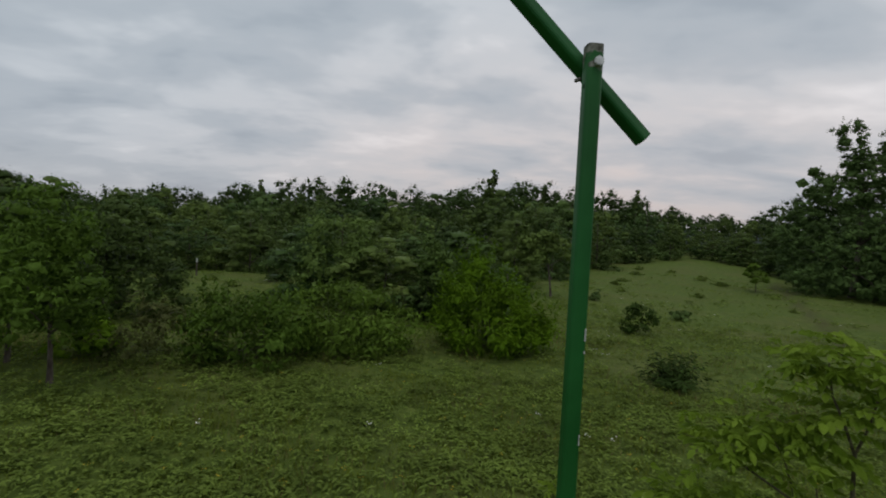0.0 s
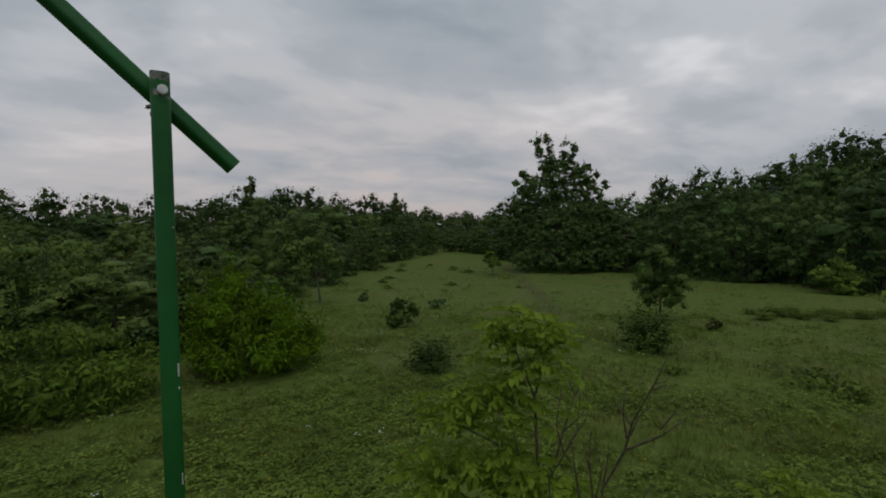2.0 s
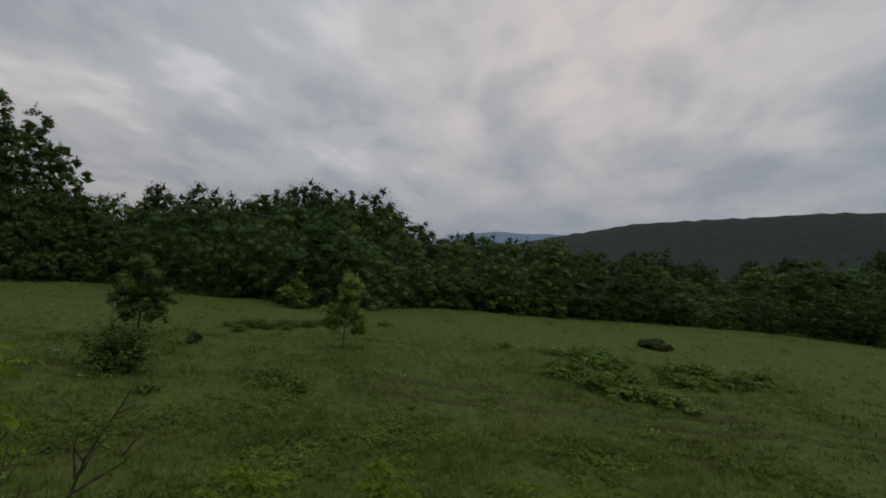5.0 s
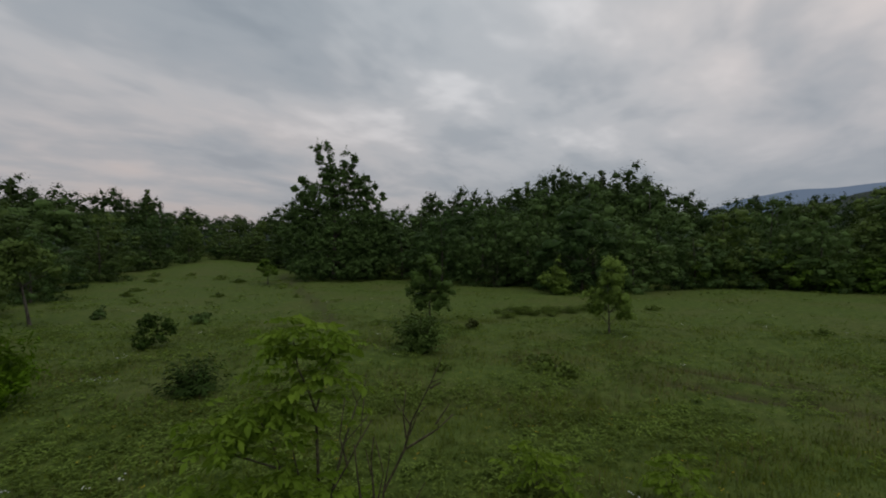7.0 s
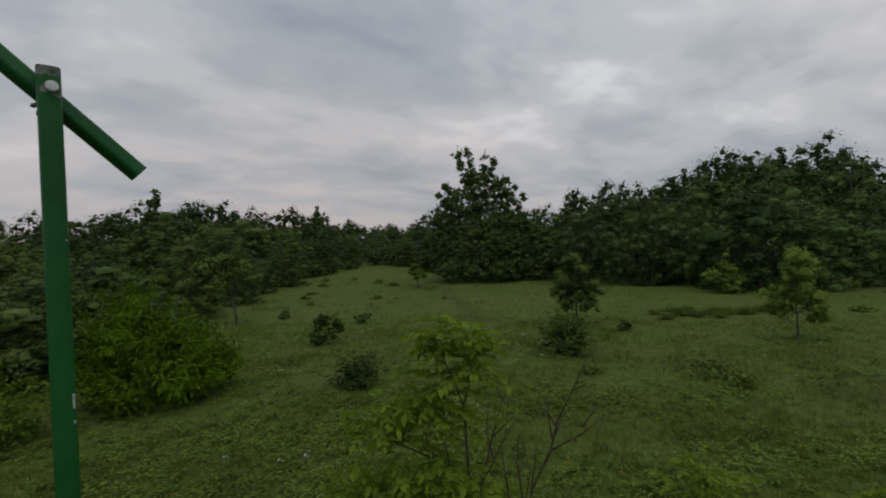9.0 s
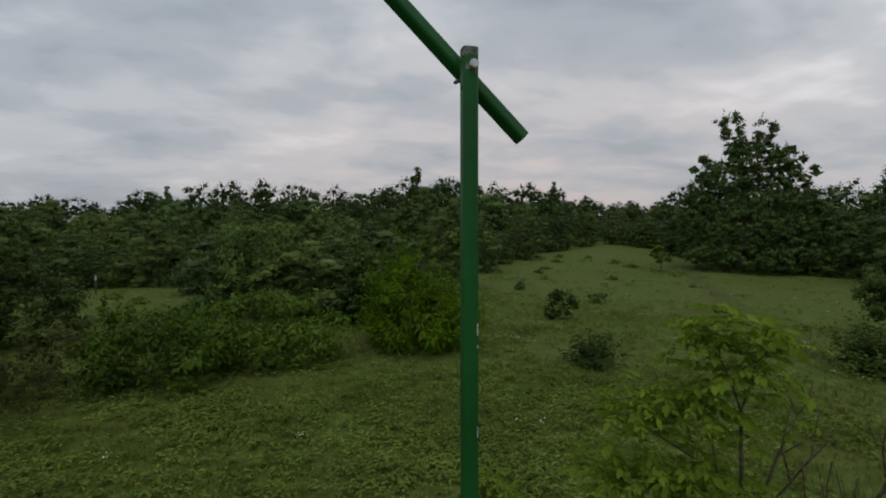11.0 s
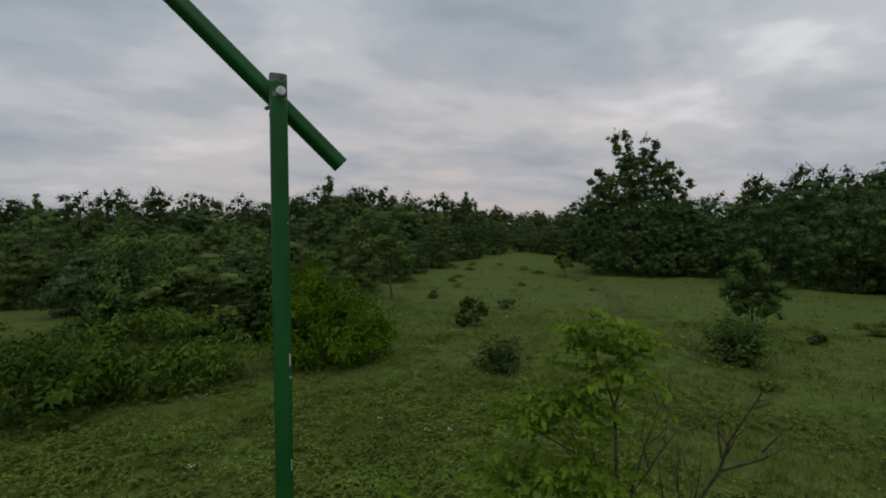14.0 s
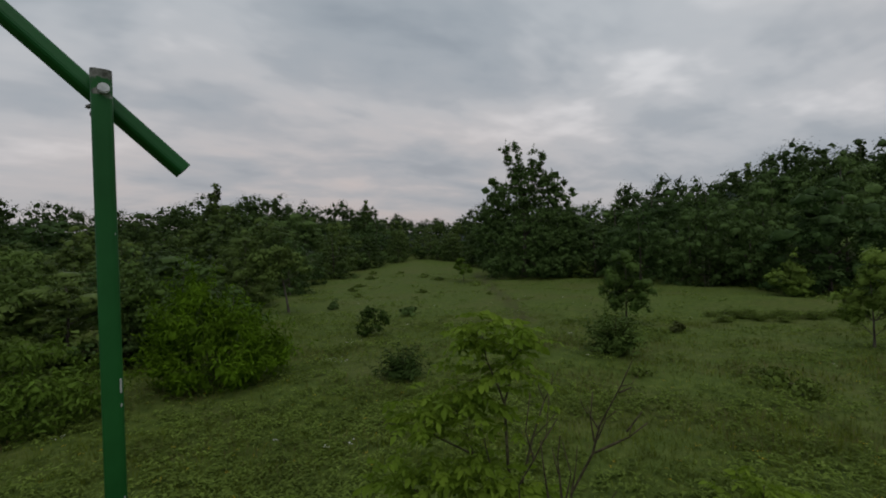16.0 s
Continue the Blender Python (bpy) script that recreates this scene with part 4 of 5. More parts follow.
def single_plants():
    def at(x, y, name, meshes, label, category, group=""):
        # local x runs across the line of sight from the stand
        plant(name, x, y, meshes, label, category, group, -math.atan2(x, y))

    x, y = polar(41.8, 55)
    at(x, y, "tall_oak", tree_meshes(31, 15.6, 6.0, 0.6, 2400, 11, 0.26, LEAF_OAK, 0.6, 0.85, 0.55, girth=0.017, core=160, split=True, shoots=260, shoot=0.75, fine=True, padded=0.36, limbs=22, blobs=[
        (0.7, 0, 1.6, 6, 1.6), (0.5, -3.2, 1.3, 2.7, 1.2), (-2.6, -2.6, 1.3, 2.3, 1.2), (3.2, -2.6, 1.3, 2.3, 1.2), (-2.9, 0, 3.6, 2.9, 1.7), (3.9, 0, 3.6, 3, 1.7), (0.6, -2, 4.2, 3.6, 1.8), (-4.3, 0, 5.4, 1.7, 1.2), (5.2, 0, 5.2, 1.7, 1.2), (-1.3, 0, 6.4, 2.8, 1.7), (2.9, 0, 6.4, 2.9, 1.6), (0.7, 1.5, 7, 3.2, 2),
        (-3.3, 0, 8.2, 1.5, 1), (-1.3, -0.6, 9, 1.9, 1.2), (1.3, 0.5, 9.2, 1.8, 1.2), (3.6, 0, 8.6, 1.5, 1), (-2.3, 0.3, 10.2, 1.2, 0.9), (0.3, 0, 10.7, 1.4, 1), (2.9, 0, 10.4, 1.2, 0.9), (-3.7, 0, 7.2, 1.5, 1.1), (4.9, 0, 7.0, 1.4, 1.1), (3.4, 0.2, 9.5, 1.2, 1), (-2.6, 0.2, 9.2, 1.3, 1)]
        + limb_lobes((-0.6, 10.8, -1.7, 14.9, 0.75, 0.34), (-1.7, 14.9, -2.6, 15.1, 0.34, 0.22), (0.1, 11, -0.5, 15, 0.7, 0.34), (-0.5, 15, -1, 15.9, 0.32, 0.2), (1.1, 11.3, 1.3, 14.5, 0.65, 0.3), (1.8, 11.3, 2.5, 13.9, 0.6, 0.34), (2.5, 13.9, 1.9, 14.4, 0.34, 0.25),
                     (2.8, 11.2, 3.9, 11.7, 0.7, 0.4), (-2.2, 10.2, -3.4, 11.3, 0.6, 0.3), (4, 10, 4.9, 10.7, 0.6, 0.35), (-3, 8.6, -4.2, 10.2, 0.6, 0.3), (4.9, 8.6, 5.8, 9.6, 0.55, 0.35), (6.2, 6, 7.2, 7.2, 0.6, 0.35), (-4.2, 6, -5.3, 7, 0.6, 0.35))), "tall dark oak rising over the edge of the wood", "tree")
    at(-8.66, 10.08, "young_oak", tree_meshes(32, 4.3, 1.4, 1.1, 150, 40, 0.12, LEAF_HEDGE, 0.55, 0.7, 0.4, padded=0.27, core=40, peak=0.25, lumps=10, girth=0.014, limb=2, split=True, shoots=70, shoot=0.5), "young dark-leaved oak with a slim straight trunk", "tree")
    at(-11.0, 11.6, "young_oak", tree_meshes(33, 4.4, 1.9, 0.5, 120, 44, 0.15, LEAF_HEDGE, 0.85, 0.7, 0.5, padded=0.27, core=40, shoots=40, shoot=0.5, peak=0.30, girth=0.014, split=True), "young dark-leaved oak beside a thicket", "tree")
    at(-12.4, 16.8, "young_oak", tree_meshes(53, 4.2, 2.6, 0.3, 120, 44, 0.17, LEAF_WOOD, 0.95, 0.7, 0.5, padded=0.27, core=40, shoots=40, shoot=0.5, peak=0.30, girth=0.014, split=True), "leafy young oak behind a thicket", "tree")
    at(-7.9, 12.6, "rusty_bush", tree_meshes(34, 1.45, 1.45, 0.05, 80, 20, 0.09, LEAF_RUST, 0.42, 0.7, 0.45, stems=6, peak=0.1, girth=0.01, dense=3, core=70, shoots=60, shoot=0.4), "brownish twiggy bush with sparse leaves", "bush")
    at(-9.4, 12.1, "small_bush", tree_meshes(35, 1.1, 0.9, 0.05, 60, 18, 0.12, LEAF_BRIGHT, 0.4, 0.5, stems=4, girth=0.012), "small light green bush by a young oak", "bush")
    at(-5.5, 12.9, "hedge_bush", tree_meshes(36, 2.2, 1.45, 0.05, 90, 44, 0.16, LEAF_HEDGE, 0.85, 0.75, 0.4, stems=5, girth=0.012, core=60, shoots=130, shoot=0.6, padded=0.2, blobs=[
        (0, 0, 0.7, 1.35, 0.75), (-0.5, 0, 1.2, 0.85, 0.7), (0.4, -0.2, 1.3, 0.8, 0.7), (0.9, 0.1, 0.9, 0.75, 0.6), (-1.1, 0, 0.7, 0.6, 0.5)]), "fresh green dense bush in the meadow", "bush")
    at(-3.3, 14.6, "hedge_bush", tree_meshes(37, 2.1, 1.9, 0.05, 120, 44, 0.17, LEAF_HEDGE, 0.85, 0.6, 0.36, stems=6, girth=0.012, core=70, shoots=110, shoot=0.55, padded=0.2, blobs=[
        (-1.2, 0, 0.8, 1.1, 0.85), (-0.2, 0.3, 1.2, 1.05, 0.8), (0.9, 0, 1.05, 1.0, 0.75), (1.7, 0.1, 0.75, 0.85, 0.65), (-0.3, -0.6, 0.8, 1.0, 0.7), (0.8, -0.6, 0.6, 0.9, 0.6), (-1.9, -0.2, 0.6, 0.7, 0.6)]), "wide spreading green bush in the meadow", "bush")
    at(1.6, 16.2, "bright_bush", tree_meshes(38, 3.2, 1.8, 0.05, 110, 40, 0.19, LEAF_BRIGHT, 0.74, 1.0, 0.3, stems=7, girth=0.011, core=60, shoots=520, shoot=0.95, padded=0.27, blobs=[
        (0, 0, 0.8, 1.6, 0.85), (-0.7, 0, 1.35, 0.95, 0.85), (0.6, -0.2, 1.0, 1.05, 0.75), (-0.5, 0, 1.95, 0.55, 0.65), (-0.65, 0, 2.6, 0.26, 0.5), (-0.1, 0.1, 2.25, 0.25, 0.4), (0.4, 0, 1.75, 0.38, 0.5), (-1.1, 0, 1.75, 0.32, 0.5), (1.05, 0, 1.4, 0.4, 0.45), (-1.45, 0, 0.9, 0.5, 0.55), (1.6, 0, 0.75, 0.45, 0.5)]), "bright yellowish-green rounded bush with pointed shoots", "bush")
    at(-0.6, 20.5, "young_tree", tree_meshes(54, 3.9, 1.7, -0.2, 100, 44, 0.17, LEAF_YOUNG, 0.85, 0.65, padded=0.27, core=40, shoots=40, shoot=0.5, peak=0.45), "light green young tree behind a bright bush", "tree")
    at(-5.5, 24.0, "round_tree", tree_meshes(39, 4.9, 2.3, 0.0, 120, 48, 0.20, LEAF_YOUNG, 1.0, 0.65, 0.5, padded=0.27, core=60, shoots=50, shoot=0.5, blobs=dome(39, 4.9, 2.4)), "rounded green tree before the wood", "tree")
    at(7.2, 30.75, "leaning_tree", tree_meshes(40, 4.6, 2.0, 2.2, 70, 30, 0.24, LEAF_WOOD, 0.85, 0.5, 0.5, lean=(-0.13, 0.0), girth=0.018, split=True, padded=0.27, limb=3, core=20, shoots=20, shoot=0.5, blobs=[
        (-0.6, 0, 4.0, 0.8, 0.4), (-1.5, 0, 3.5, 0.8, 0.35), (0.2, 0, 3.5, 0.8, 0.35), (-2.0, 0.2, 2.8, 0.6, 0.3), (-0.7, 0.2, 3.2, 0.9, 0.35), (0.8, 0, 2.9, 0.5, 0.3), (-1.1, -0.3, 2.6, 0.7, 0.3)]), "small leaning tree with a bare thin trunk", "tree")
    at(8.23, 19.9, "shrub", tree_meshes(41, 1.35, 0.8, 0.05, 56, 14, 0.15, LEAF_SHRUB, 0.3, 0.7, 0.45, stems=3, lean=(0.12, 0.0), girth=0.014, core=40, shoots=20, shoot=0.35, dense=4, blobs=[
        (-0.35, 0, 0.35, 0.42, 0.25), (0.15, 0, 0.5, 0.5, 0.3), (0.4, 0, 0.95, 0.38, 0.26), (-0.05, 0, 1.05, 0.28, 0.22), (0.65, 0, 0.65, 0.28, 0.2)]), "small dark shrub standing in the grass", "bush")
    at(6.5, 13.0, "shrub", shoot_shrub(42, 1.05, 1.05, 150, 12, 0.14, LEAF_SHRUB, 0.32, 0.8, 0.15, 70), "low dark twiggy shrub in the grass", "bush")
    at(13.45, 10.5, "shrub", shoot_shrub(43, 1.65, 1.3, 240, 14, 0.17, LEAF_YOUNG, 0.32, 0.6, 0.12, 110), "spreading green shrub with upright shoots", "bush")
    at(19.3, 14.4, "young_oak", tree_meshes(44, 3.7, 1.4, 0.5, 80, 46, 0.14, LEAF_YOUNG, 0.68, 0.7, 0.5, shoots=24, shoot=0.3, split=True, padded=0.42, core=40, limb=2, blobs=[
        (0.05, 0, 3.05, 0.42, 0.45), (-0.05, 0, 2.55, 0.66, 0.45), (-0.38, 0.2, 2.0, 0.66, 0.4), (0.42, 0, 1.95, 0.66, 0.4), (-0.7, 0, 1.4, 0.55, 0.36), (0.72, 0, 1.4, 0.55, 0.34), (0.05, 0.3, 1.45, 0.75, 0.4), (-0.62, 0, 1.0, 0.5, 0.26), (0.1, -0.2, 1.05, 0.75, 0.3), (0.8, 0, 0.9, 0.5, 0.24)]), "small oak standing free in the meadow", "tree")
    at(20.64, 5.64, "slim_tree", tree_meshes(45, 3.3, 1.0, 0.7, 96, 40, 0.11, LEAF_LIGHT, 0.46, 0.95, 0.5, girth=0.012, split=True, padded=0.42, core=30, shoots=14, shoot=0.25, blobs=[
        (0.12, 0, 2.75, 0.40, 0.5), (0.12, 0.1, 2.25, 0.46, 0.4), (0.2, 0, 1.8, 0.48, 0.4), (-0.55, 0, 1.75, 0.26, 0.28), (-0.8, 0, 1.42, 0.3, 0.3), (-0.55, 0, 1.1, 0.3, 0.22), (0.55, 0, 1.35, 0.4, 0.33), (0.85, 0, 0.98, 0.3, 0.26), (0.45, 0.1, 0.98, 0.36, 0.22)]), "slim young tree with a light green crown", "tree")
    x, y = polar(69, 37.5)
    at(x, y, "edge_shrub", tree_meshes(46, 2.6, 1.25, 0.1, 120, 18, 0.17, LEAF_LIGHT, 0.5, 0.6, stems=3, peak=0.4, shoots=14, shoot=0.6), "light green shrub before the dark wood", "bush")
    at(13.0, 24.9, "low_shrub", tree_meshes(47, 0.5, 0.75, 0.02, 30, 16, 0.10, LEAF_OAK, 0.35, 0.5, stems=4, peak=0.2, core=40), "very low dark shrub in the grass", "bush")
    at(18.9, 11.5, "low_shrub", tree_meshes(48, 0.5, 0.38, 0.02, 16, 14, 0.09, LEAF_RUST, 0.25, 0.6, stems=3, core=30), "small brownish tuft in the grass", "bush")
    at(10.28, 30.8, "low_shrub", tree_meshes(49, 0.7, 0.5, 0.02, 24, 14, 0.13, LEAF_OAK, 0.3, 0.6, stems=3, core=30), "small dark shrub far out in the grass", "bush")
    x, y = polar(34.3, 50)
    at(x, y, "young_tree", tree_meshes(50, 2.7, 1.3, 1.0, 50, 16, 0.18, LEAF_HEDGE, 0.5, 0.45), "thin young tree far out on the meadow", "tree")
    # tufts and brambles
    tuft = tree_meshes(51, 0.4, 0.55, 0.02, 24, 10, 0.15, WEED, 0.3, 0.7, 0.3, stems=4, core=14, dense=3, lift=1.0)
    rng = np.random.default_rng(77)
    spots = [(14.1, 5.9, 0.9), (13.6, 5.0, 0.8), (14.3, 5.3, 0.6), (16.9, 15.9, 0.6), (12.0, 8.6, 0.5), (31.5, 8.0, 0.9), (25.5, -2.0, 0.7), (27.6, 38.0, 1.0), (20.0, 36.0, 0.9), (14.0, 36.0, 0.8), (4.6, 22.6, 0.6), (-2.2, 17.5, 0.9), (3.9, 19.4, 0.5), (-12.5, 27.5, 0.8), (-14.5, 29.0, 0.7), (23.0, 30.0, 0.6), (25.2, 59.0, 1.1), (27.9, 56.0, 1.0), (27.3, 48.5, 1.1), (27.2, 45.0, 0.9), (18.0, 45.6, 0.9), (15.5, 41.0, 0.8), (22.0, 52.0, 1.0), (30.4, 5.6, 0.8), (19.75, 12.0, 0.5)]
    for x, y, s in spots:
        plant("grass_tuft", x, y, tuft, "dark low tuft of weeds in the meadow", "weeds", "dark tufts in the meadow", rng.uniform(0, 6.28), s, s * rng.uniform(1.0, 1.6))
    weed = shoot_shrub(52, 1.0, 1.0, 90, 7, 0.2, WEED, 0.2, 0.45, 0.1, 20)
    for k in range(24):
        x, y = 23.6 + 0.14 * k + rng.uniform(-0.9, 0.9), 12.6 - 0.15 * k + rng.uniform(-0.8, 0.8)
        s = rng.uniform(0.2, 0.42)
        plant("tall_weeds", x, y, weed, "clump of tall green weeds", "weeds", "tall weeds in the meadow", rng.uniform(0, 6.28), s, s * rng.uniform(1.4, 2.2))
    bramble = tree_meshes(55, 0.75, 1.0, 0.02, 26, 26, 0.17, BRAMBLE, 0.6, 0.6, 0.6, stems=5, core=10, padded=0.3, shoots=16, shoot=0.35)
    for k in range(34):
        t, u = rng.uniform(0, 1), rng.uniform(-1, 1)
        x, y = 17.6 + 6.5 * t + 1.8 * u, -5.0 - 4.4 * t + 3.2 * u * (0.5 + t)
        s = rng.uniform(0.3, 0.85)
        plant("bramble", x, y, bramble, "low broad-leaved bramble in the meadow", "bush", "bramble patch", rng.uniform(0, 6.28), s, s * rng.uniform(1.3, 2.0))
    heap = tree_meshes(56, 0.5, 1.3, 0.02, 90, 18, 0.14, LEAF_RUST, 0.5, 0.5, stems=6, core=80)
    plant("weed_heap", 31.4, -11.9, heap, "brownish heap of withered weeds", "weeds", turn=0.4, wide=1.1)
    # a pale thicket before the wood
    thicket = tree_meshes(57, 3, 1.7, 0.05, 60, 22, 0.2, LEAF_HEDGE, 0.8, 0.75, 0.5, stems=4, girth=0.012, core=30, shoots=14, shoot=0.5, padded=0.3, blobs=dome(57, 3, 1.7))
    for k, (az, d, h) in enumerate(((91, 50.5, 3.6), (94, 49.5, 3.2), (96.5, 49, 2.6), (99, 50, 3.4), (87, 49.5, 2.8), (84, 47, 2.4), (103, 53, 2.6), (107, 56, 2.6))):
        x, y = polar(az, d)
        plant("edge_thicket", x, y, thicket, "fresh green thicket before the dark wood", "bush", "thickets before the wood", k * 1.3, h / 3, h / 3 * 1.35)


# ---- the ash saplings below the stand ----


def blade_set(base, way, length, width, nrm):
    """One leaflet as a folded blade of four triangles."""
    way = way / np.linalg.norm(way)
    side = np.cross(way, nrm)
    side /= np.linalg.norm(side) + 1e-9
    face = np.cross(side, way)
    m1, m2 = base + way * length * 0.35 - face * length * 0.02, base + way * length * 0.7 - face * length * 0.10
    tip = base + way * length - face * length * 0.22
    v = [base, m1 + side * width * 0.5 + face * width * 0.12, m1 - side * width * 0.5 + face * width * 0.12, m2 + side * width * 0.36, m2 - side * width * 0.36, tip, m1, m2]
    f = [(0, 1, 6), (0, 6, 2), (6, 1, 3), (6, 3, 7), (2, 6, 7), (2, 7, 4), (7, 3, 5), (4, 7, 5)]
    return v, f


def compound_leaf(rng, length, pairs=5, size=0.092):
    """One drooping feathered leaf along local x, with its stalk."""
    t = np.linspace(0, 1, 6)
    stalk = np.stack([length * t, 0.04 * length * np.sin(3 * t) * rng.normal(), length * (0.12 * t - 0.42 * t * t)], 1)
    pieces = [tube(stalk, [0.0035 * (1 - 0.7 * q) for q in t], 4)]
    for k in range(pairs + 1):
        s_ = 0.32 + 0.68 * k / pairs
        i = min(int(s_ * 5), 4)
        q = stalk[i] + (stalk[i + 1] - stalk[i]) * (s_ * 5 - i)
        d = stalk[min(i + 1, 5)] - stalk[i]
        d /= np.linalg.norm(d)
        side = np.cross(d, UP)
        side /= np.linalg.norm(side) + 1e-9
        s = size * rng.uniform(0.6, 1.25) * (0.8 + 0.3 * s_)
        ways = [d + UP * -0.3] if k == pairs else [d * 0.55 + side * sg + UP * rng.uniform(-0.75, 0.25) + d * rng.uniform(-0.3, 0.4) for sg in (-1, 1)]
        pieces += [blade_set(q, w, s, s * 0.5, UP + rng.normal(size=3) * 0.55) for w in ways]
    return mesh_of("leaf", *merge(pieces), LEAF_ASH)


ash_rng = np.random.default_rng(60)
ASH_LEAVES = [compound_leaf(ash_rng, ash_rng.uniform(0.17, 0.34), 6, 0.082) for k in range(14)]


def ash_sapling(name, x, y, seed, stems, tips, times, label, group="", turn=0.0, size=1.0):
    """Each stem and each feathered leaf is a part; leaves fan out from the tips."""
    rng = np.random.default_rng(seed)
    ob = new(name)
    ob.matrix_basis = Matrix.LocRotScale((x, y, float(ground_z(x, y))), Euler((0, 0, turn)), (size, size, size))
    for pts, rad in stems:
        child("stem", mesh_of("stem", *tube(pts, rad, 6), TWIG_GREEN, True), ob)
    for tip in tips:
        n = max(int(times * tip[3]), 3)
        for k in range(n):
            way = 2 * math.pi * (k + rng.uniform(-0.3, 0.3)) / n
            lift = math.atan(rng.uniform(-0.05, 0.65))
            p = Vector(tip[:3]) + Vector(rng.normal(size=3) * 0.08)
            leaf = child("leaf", ASH_LEAVES[int(rng.integers(len(ASH_LEAVES)))], ob)
            leaf.matrix_basis = Matrix.Translation(p) @ Matrix.Rotation(way, 4, "Z") @ Matrix.Rotation(-lift, 4, "Y") @ Matrix.Scale(rng.uniform(0.8, 1.15), 4)
    return tagged(ob, label, "sapling", group)


def line(pts, r0, r1):
    n = len(pts)
    return pts, [r0 + (r1 - r0) * k / (n - 1) for k in range(n)]


def saplings():
    stems = [
        line([(0.03, 0, -0.1), (0.01, 0.02, 0.7), (0.0, 0, 1.4), (-0.02, 0, 1.87), (-0.035, 0, 2.48)], 0.026, 0.013),
        line([(-0.035, 0, 2.46), (-0.11, 0, 2.68), (-0.187, 0, 2.86), (-0.22, 0, 3.09)], 0.012, 0.006),
        line([(-0.187, 0, 2.86), (-0.27, 0.03, 2.98), (-0.33, 0.02, 3.10)], 0.007, 0.004),
        line([(-0.035, 0, 2.46), (0.03, 0.05, 2.66), (0.06, 0.05, 2.85), (0.09, 0.06, 3.06)], 0.011, 0.005),
        line([(0.06, 0.05, 2.85), (0.15, 0.03, 2.98)], 0.006, 0.004),
        line([(0.02, 0, 0.9), (0.06, -0.05, 1.45), (0.10, -0.05, 1.74), (0.21, -0.03, 2.15), (0.33, 0, 2.49)], 0.020, 0.007),
        line([(0.33, 0, 2.49), (0.26, 0, 2.68), (0.24, 0, 2.72)], 0.006, 0.004),
        line([(0.33, 0, 2.49), (0.40, 0, 2.62), (0.42, 0.02, 2.74)], 0.006, 0.004),
        line([(0.21, -0.03, 2.15), (0.35, -0.05, 2.30), (0.42, -0.05, 2.38)], 0.007, 0.004),
        line([(0.0, 0, 1.3), (-0.15, -0.04, 1.75), (-0.34, -0.05, 2.0), (-0.68, -0.05, 2.16), (-0.80, -0.05, 2.30)], 0.016, 0.005),
        line([(-0.34, -0.05, 2.0), (-0.42, 0, 2.25), (-0.52, 0, 2.45)], 0.009, 0.004),
        line([(-0.15, -0.04, 1.75), (-0.22, -0.1, 2.1), (-0.28, -0.1, 2.45)], 0.009, 0.004),
        line([(0.0, 0, 0.9), (-0.4, -0.1, 1.3), (-0.85, -0.1, 1.65), (-1.0, -0.1, 1.75)], 0.014, 0.005),
        line([(0.0, 0, 0.8), (-0.2, -0.2, 1.3), (-0.35, -0.3, 1.7)], 0.012, 0.005),
        line([(0.0, 0, 0.8), (0.0, -0.25, 1.3), (0.02, -0.35, 1.72)], 0.012, 0.005),
    ]
    tips = [(-0.22, 0, 3.09, 11), (-0.33, 0.02, 3.08, 10), (0.09, 0.06, 3.06, 11), (0.15, 0.03, 2.98, 6), (-0.80, -0.05, 2.30, 9), (-0.52, 0, 2.46, 10), (-0.28, -0.1, 2.45, 9), (-0.62, -0.05, 2.2, 7), (-0.1, 0, 2.72, 6), (0.05, 0.05, 2.72, 6), (-0.24, 0, 2.88, 6),
            (-1.0, -0.1, 1.75, 11), (-0.7, -0.1, 1.62, 9), (-0.35, -0.3, 1.72, 11), (0.02, -0.35, 1.72, 11), (-0.2, -0.2, 1.45, 9), (0.1, -0.3, 1.45, 8), (0.24, 0, 2.3, 3), (-0.5, -0.2, 1.9, 7), (-0.25, 0.1, 1.95, 7), (-0.72, -0.1, 1.86, 9), (-0.29, -0.2, 1.9, 9), (0.0, -0.2, 1.78, 8), (-1.1, -0.1, 1.78, 7), (-0.85, -0.05, 2.36, 7), (-0.6, 0, 2.54, 6), (-0.3, 0.05, 2.58, 6)]
    ash_sapling("ash_sapling", 2.76, 3.37, 61, stems, tips, 1.75, "young ash with light green drooping leaves and thin stems", turn=-radians(38.5))
    small = [line([(0, 0, -0.05), (0.02, 0, 0.25), (0, 0.02, 0.5)], 0.010, 0.005), line([(0.01, 0, 0.15), (0.15, 0.1, 0.38)], 0.006, 0.003), line([(0.01, 0, 0.15), (-0.15, 0.0, 0.36)], 0.006, 0.003)]
    small_tips = [(0, 0.02, 0.5, 9), (0.15, 0.1, 0.38, 7), (-0.15, 0, 0.36, 7), (0, 0, 0.25, 6)]
    rng = np.random.default_rng(8)
    for az, r, s in ((66, 7.4, 1.2), (69, 7.0, 0.8), (81, 7.7, 1.2), (84, 7.2, 0.9), (98, 7.8, 0.9), (104, 7.9, 1.0), (109, 8.4, 0.9), (13.5, 6.7, 0.75), (15.5, 6.4, 0.6), (47, 6.0, 0.6)):
        x, y = polar(az, r)
        ash_sapling("ash_seedling", x, y, int(10 * az), small, small_tips, 1.2, "small light green ash seedling in the grass", "ash seedlings", rng.uniform(0, 6.28), s)
    # a bare dead shrub beside the sapling
    foot = Vector((2.38, 2.30, float(ground_z(2.38, 2.30))))
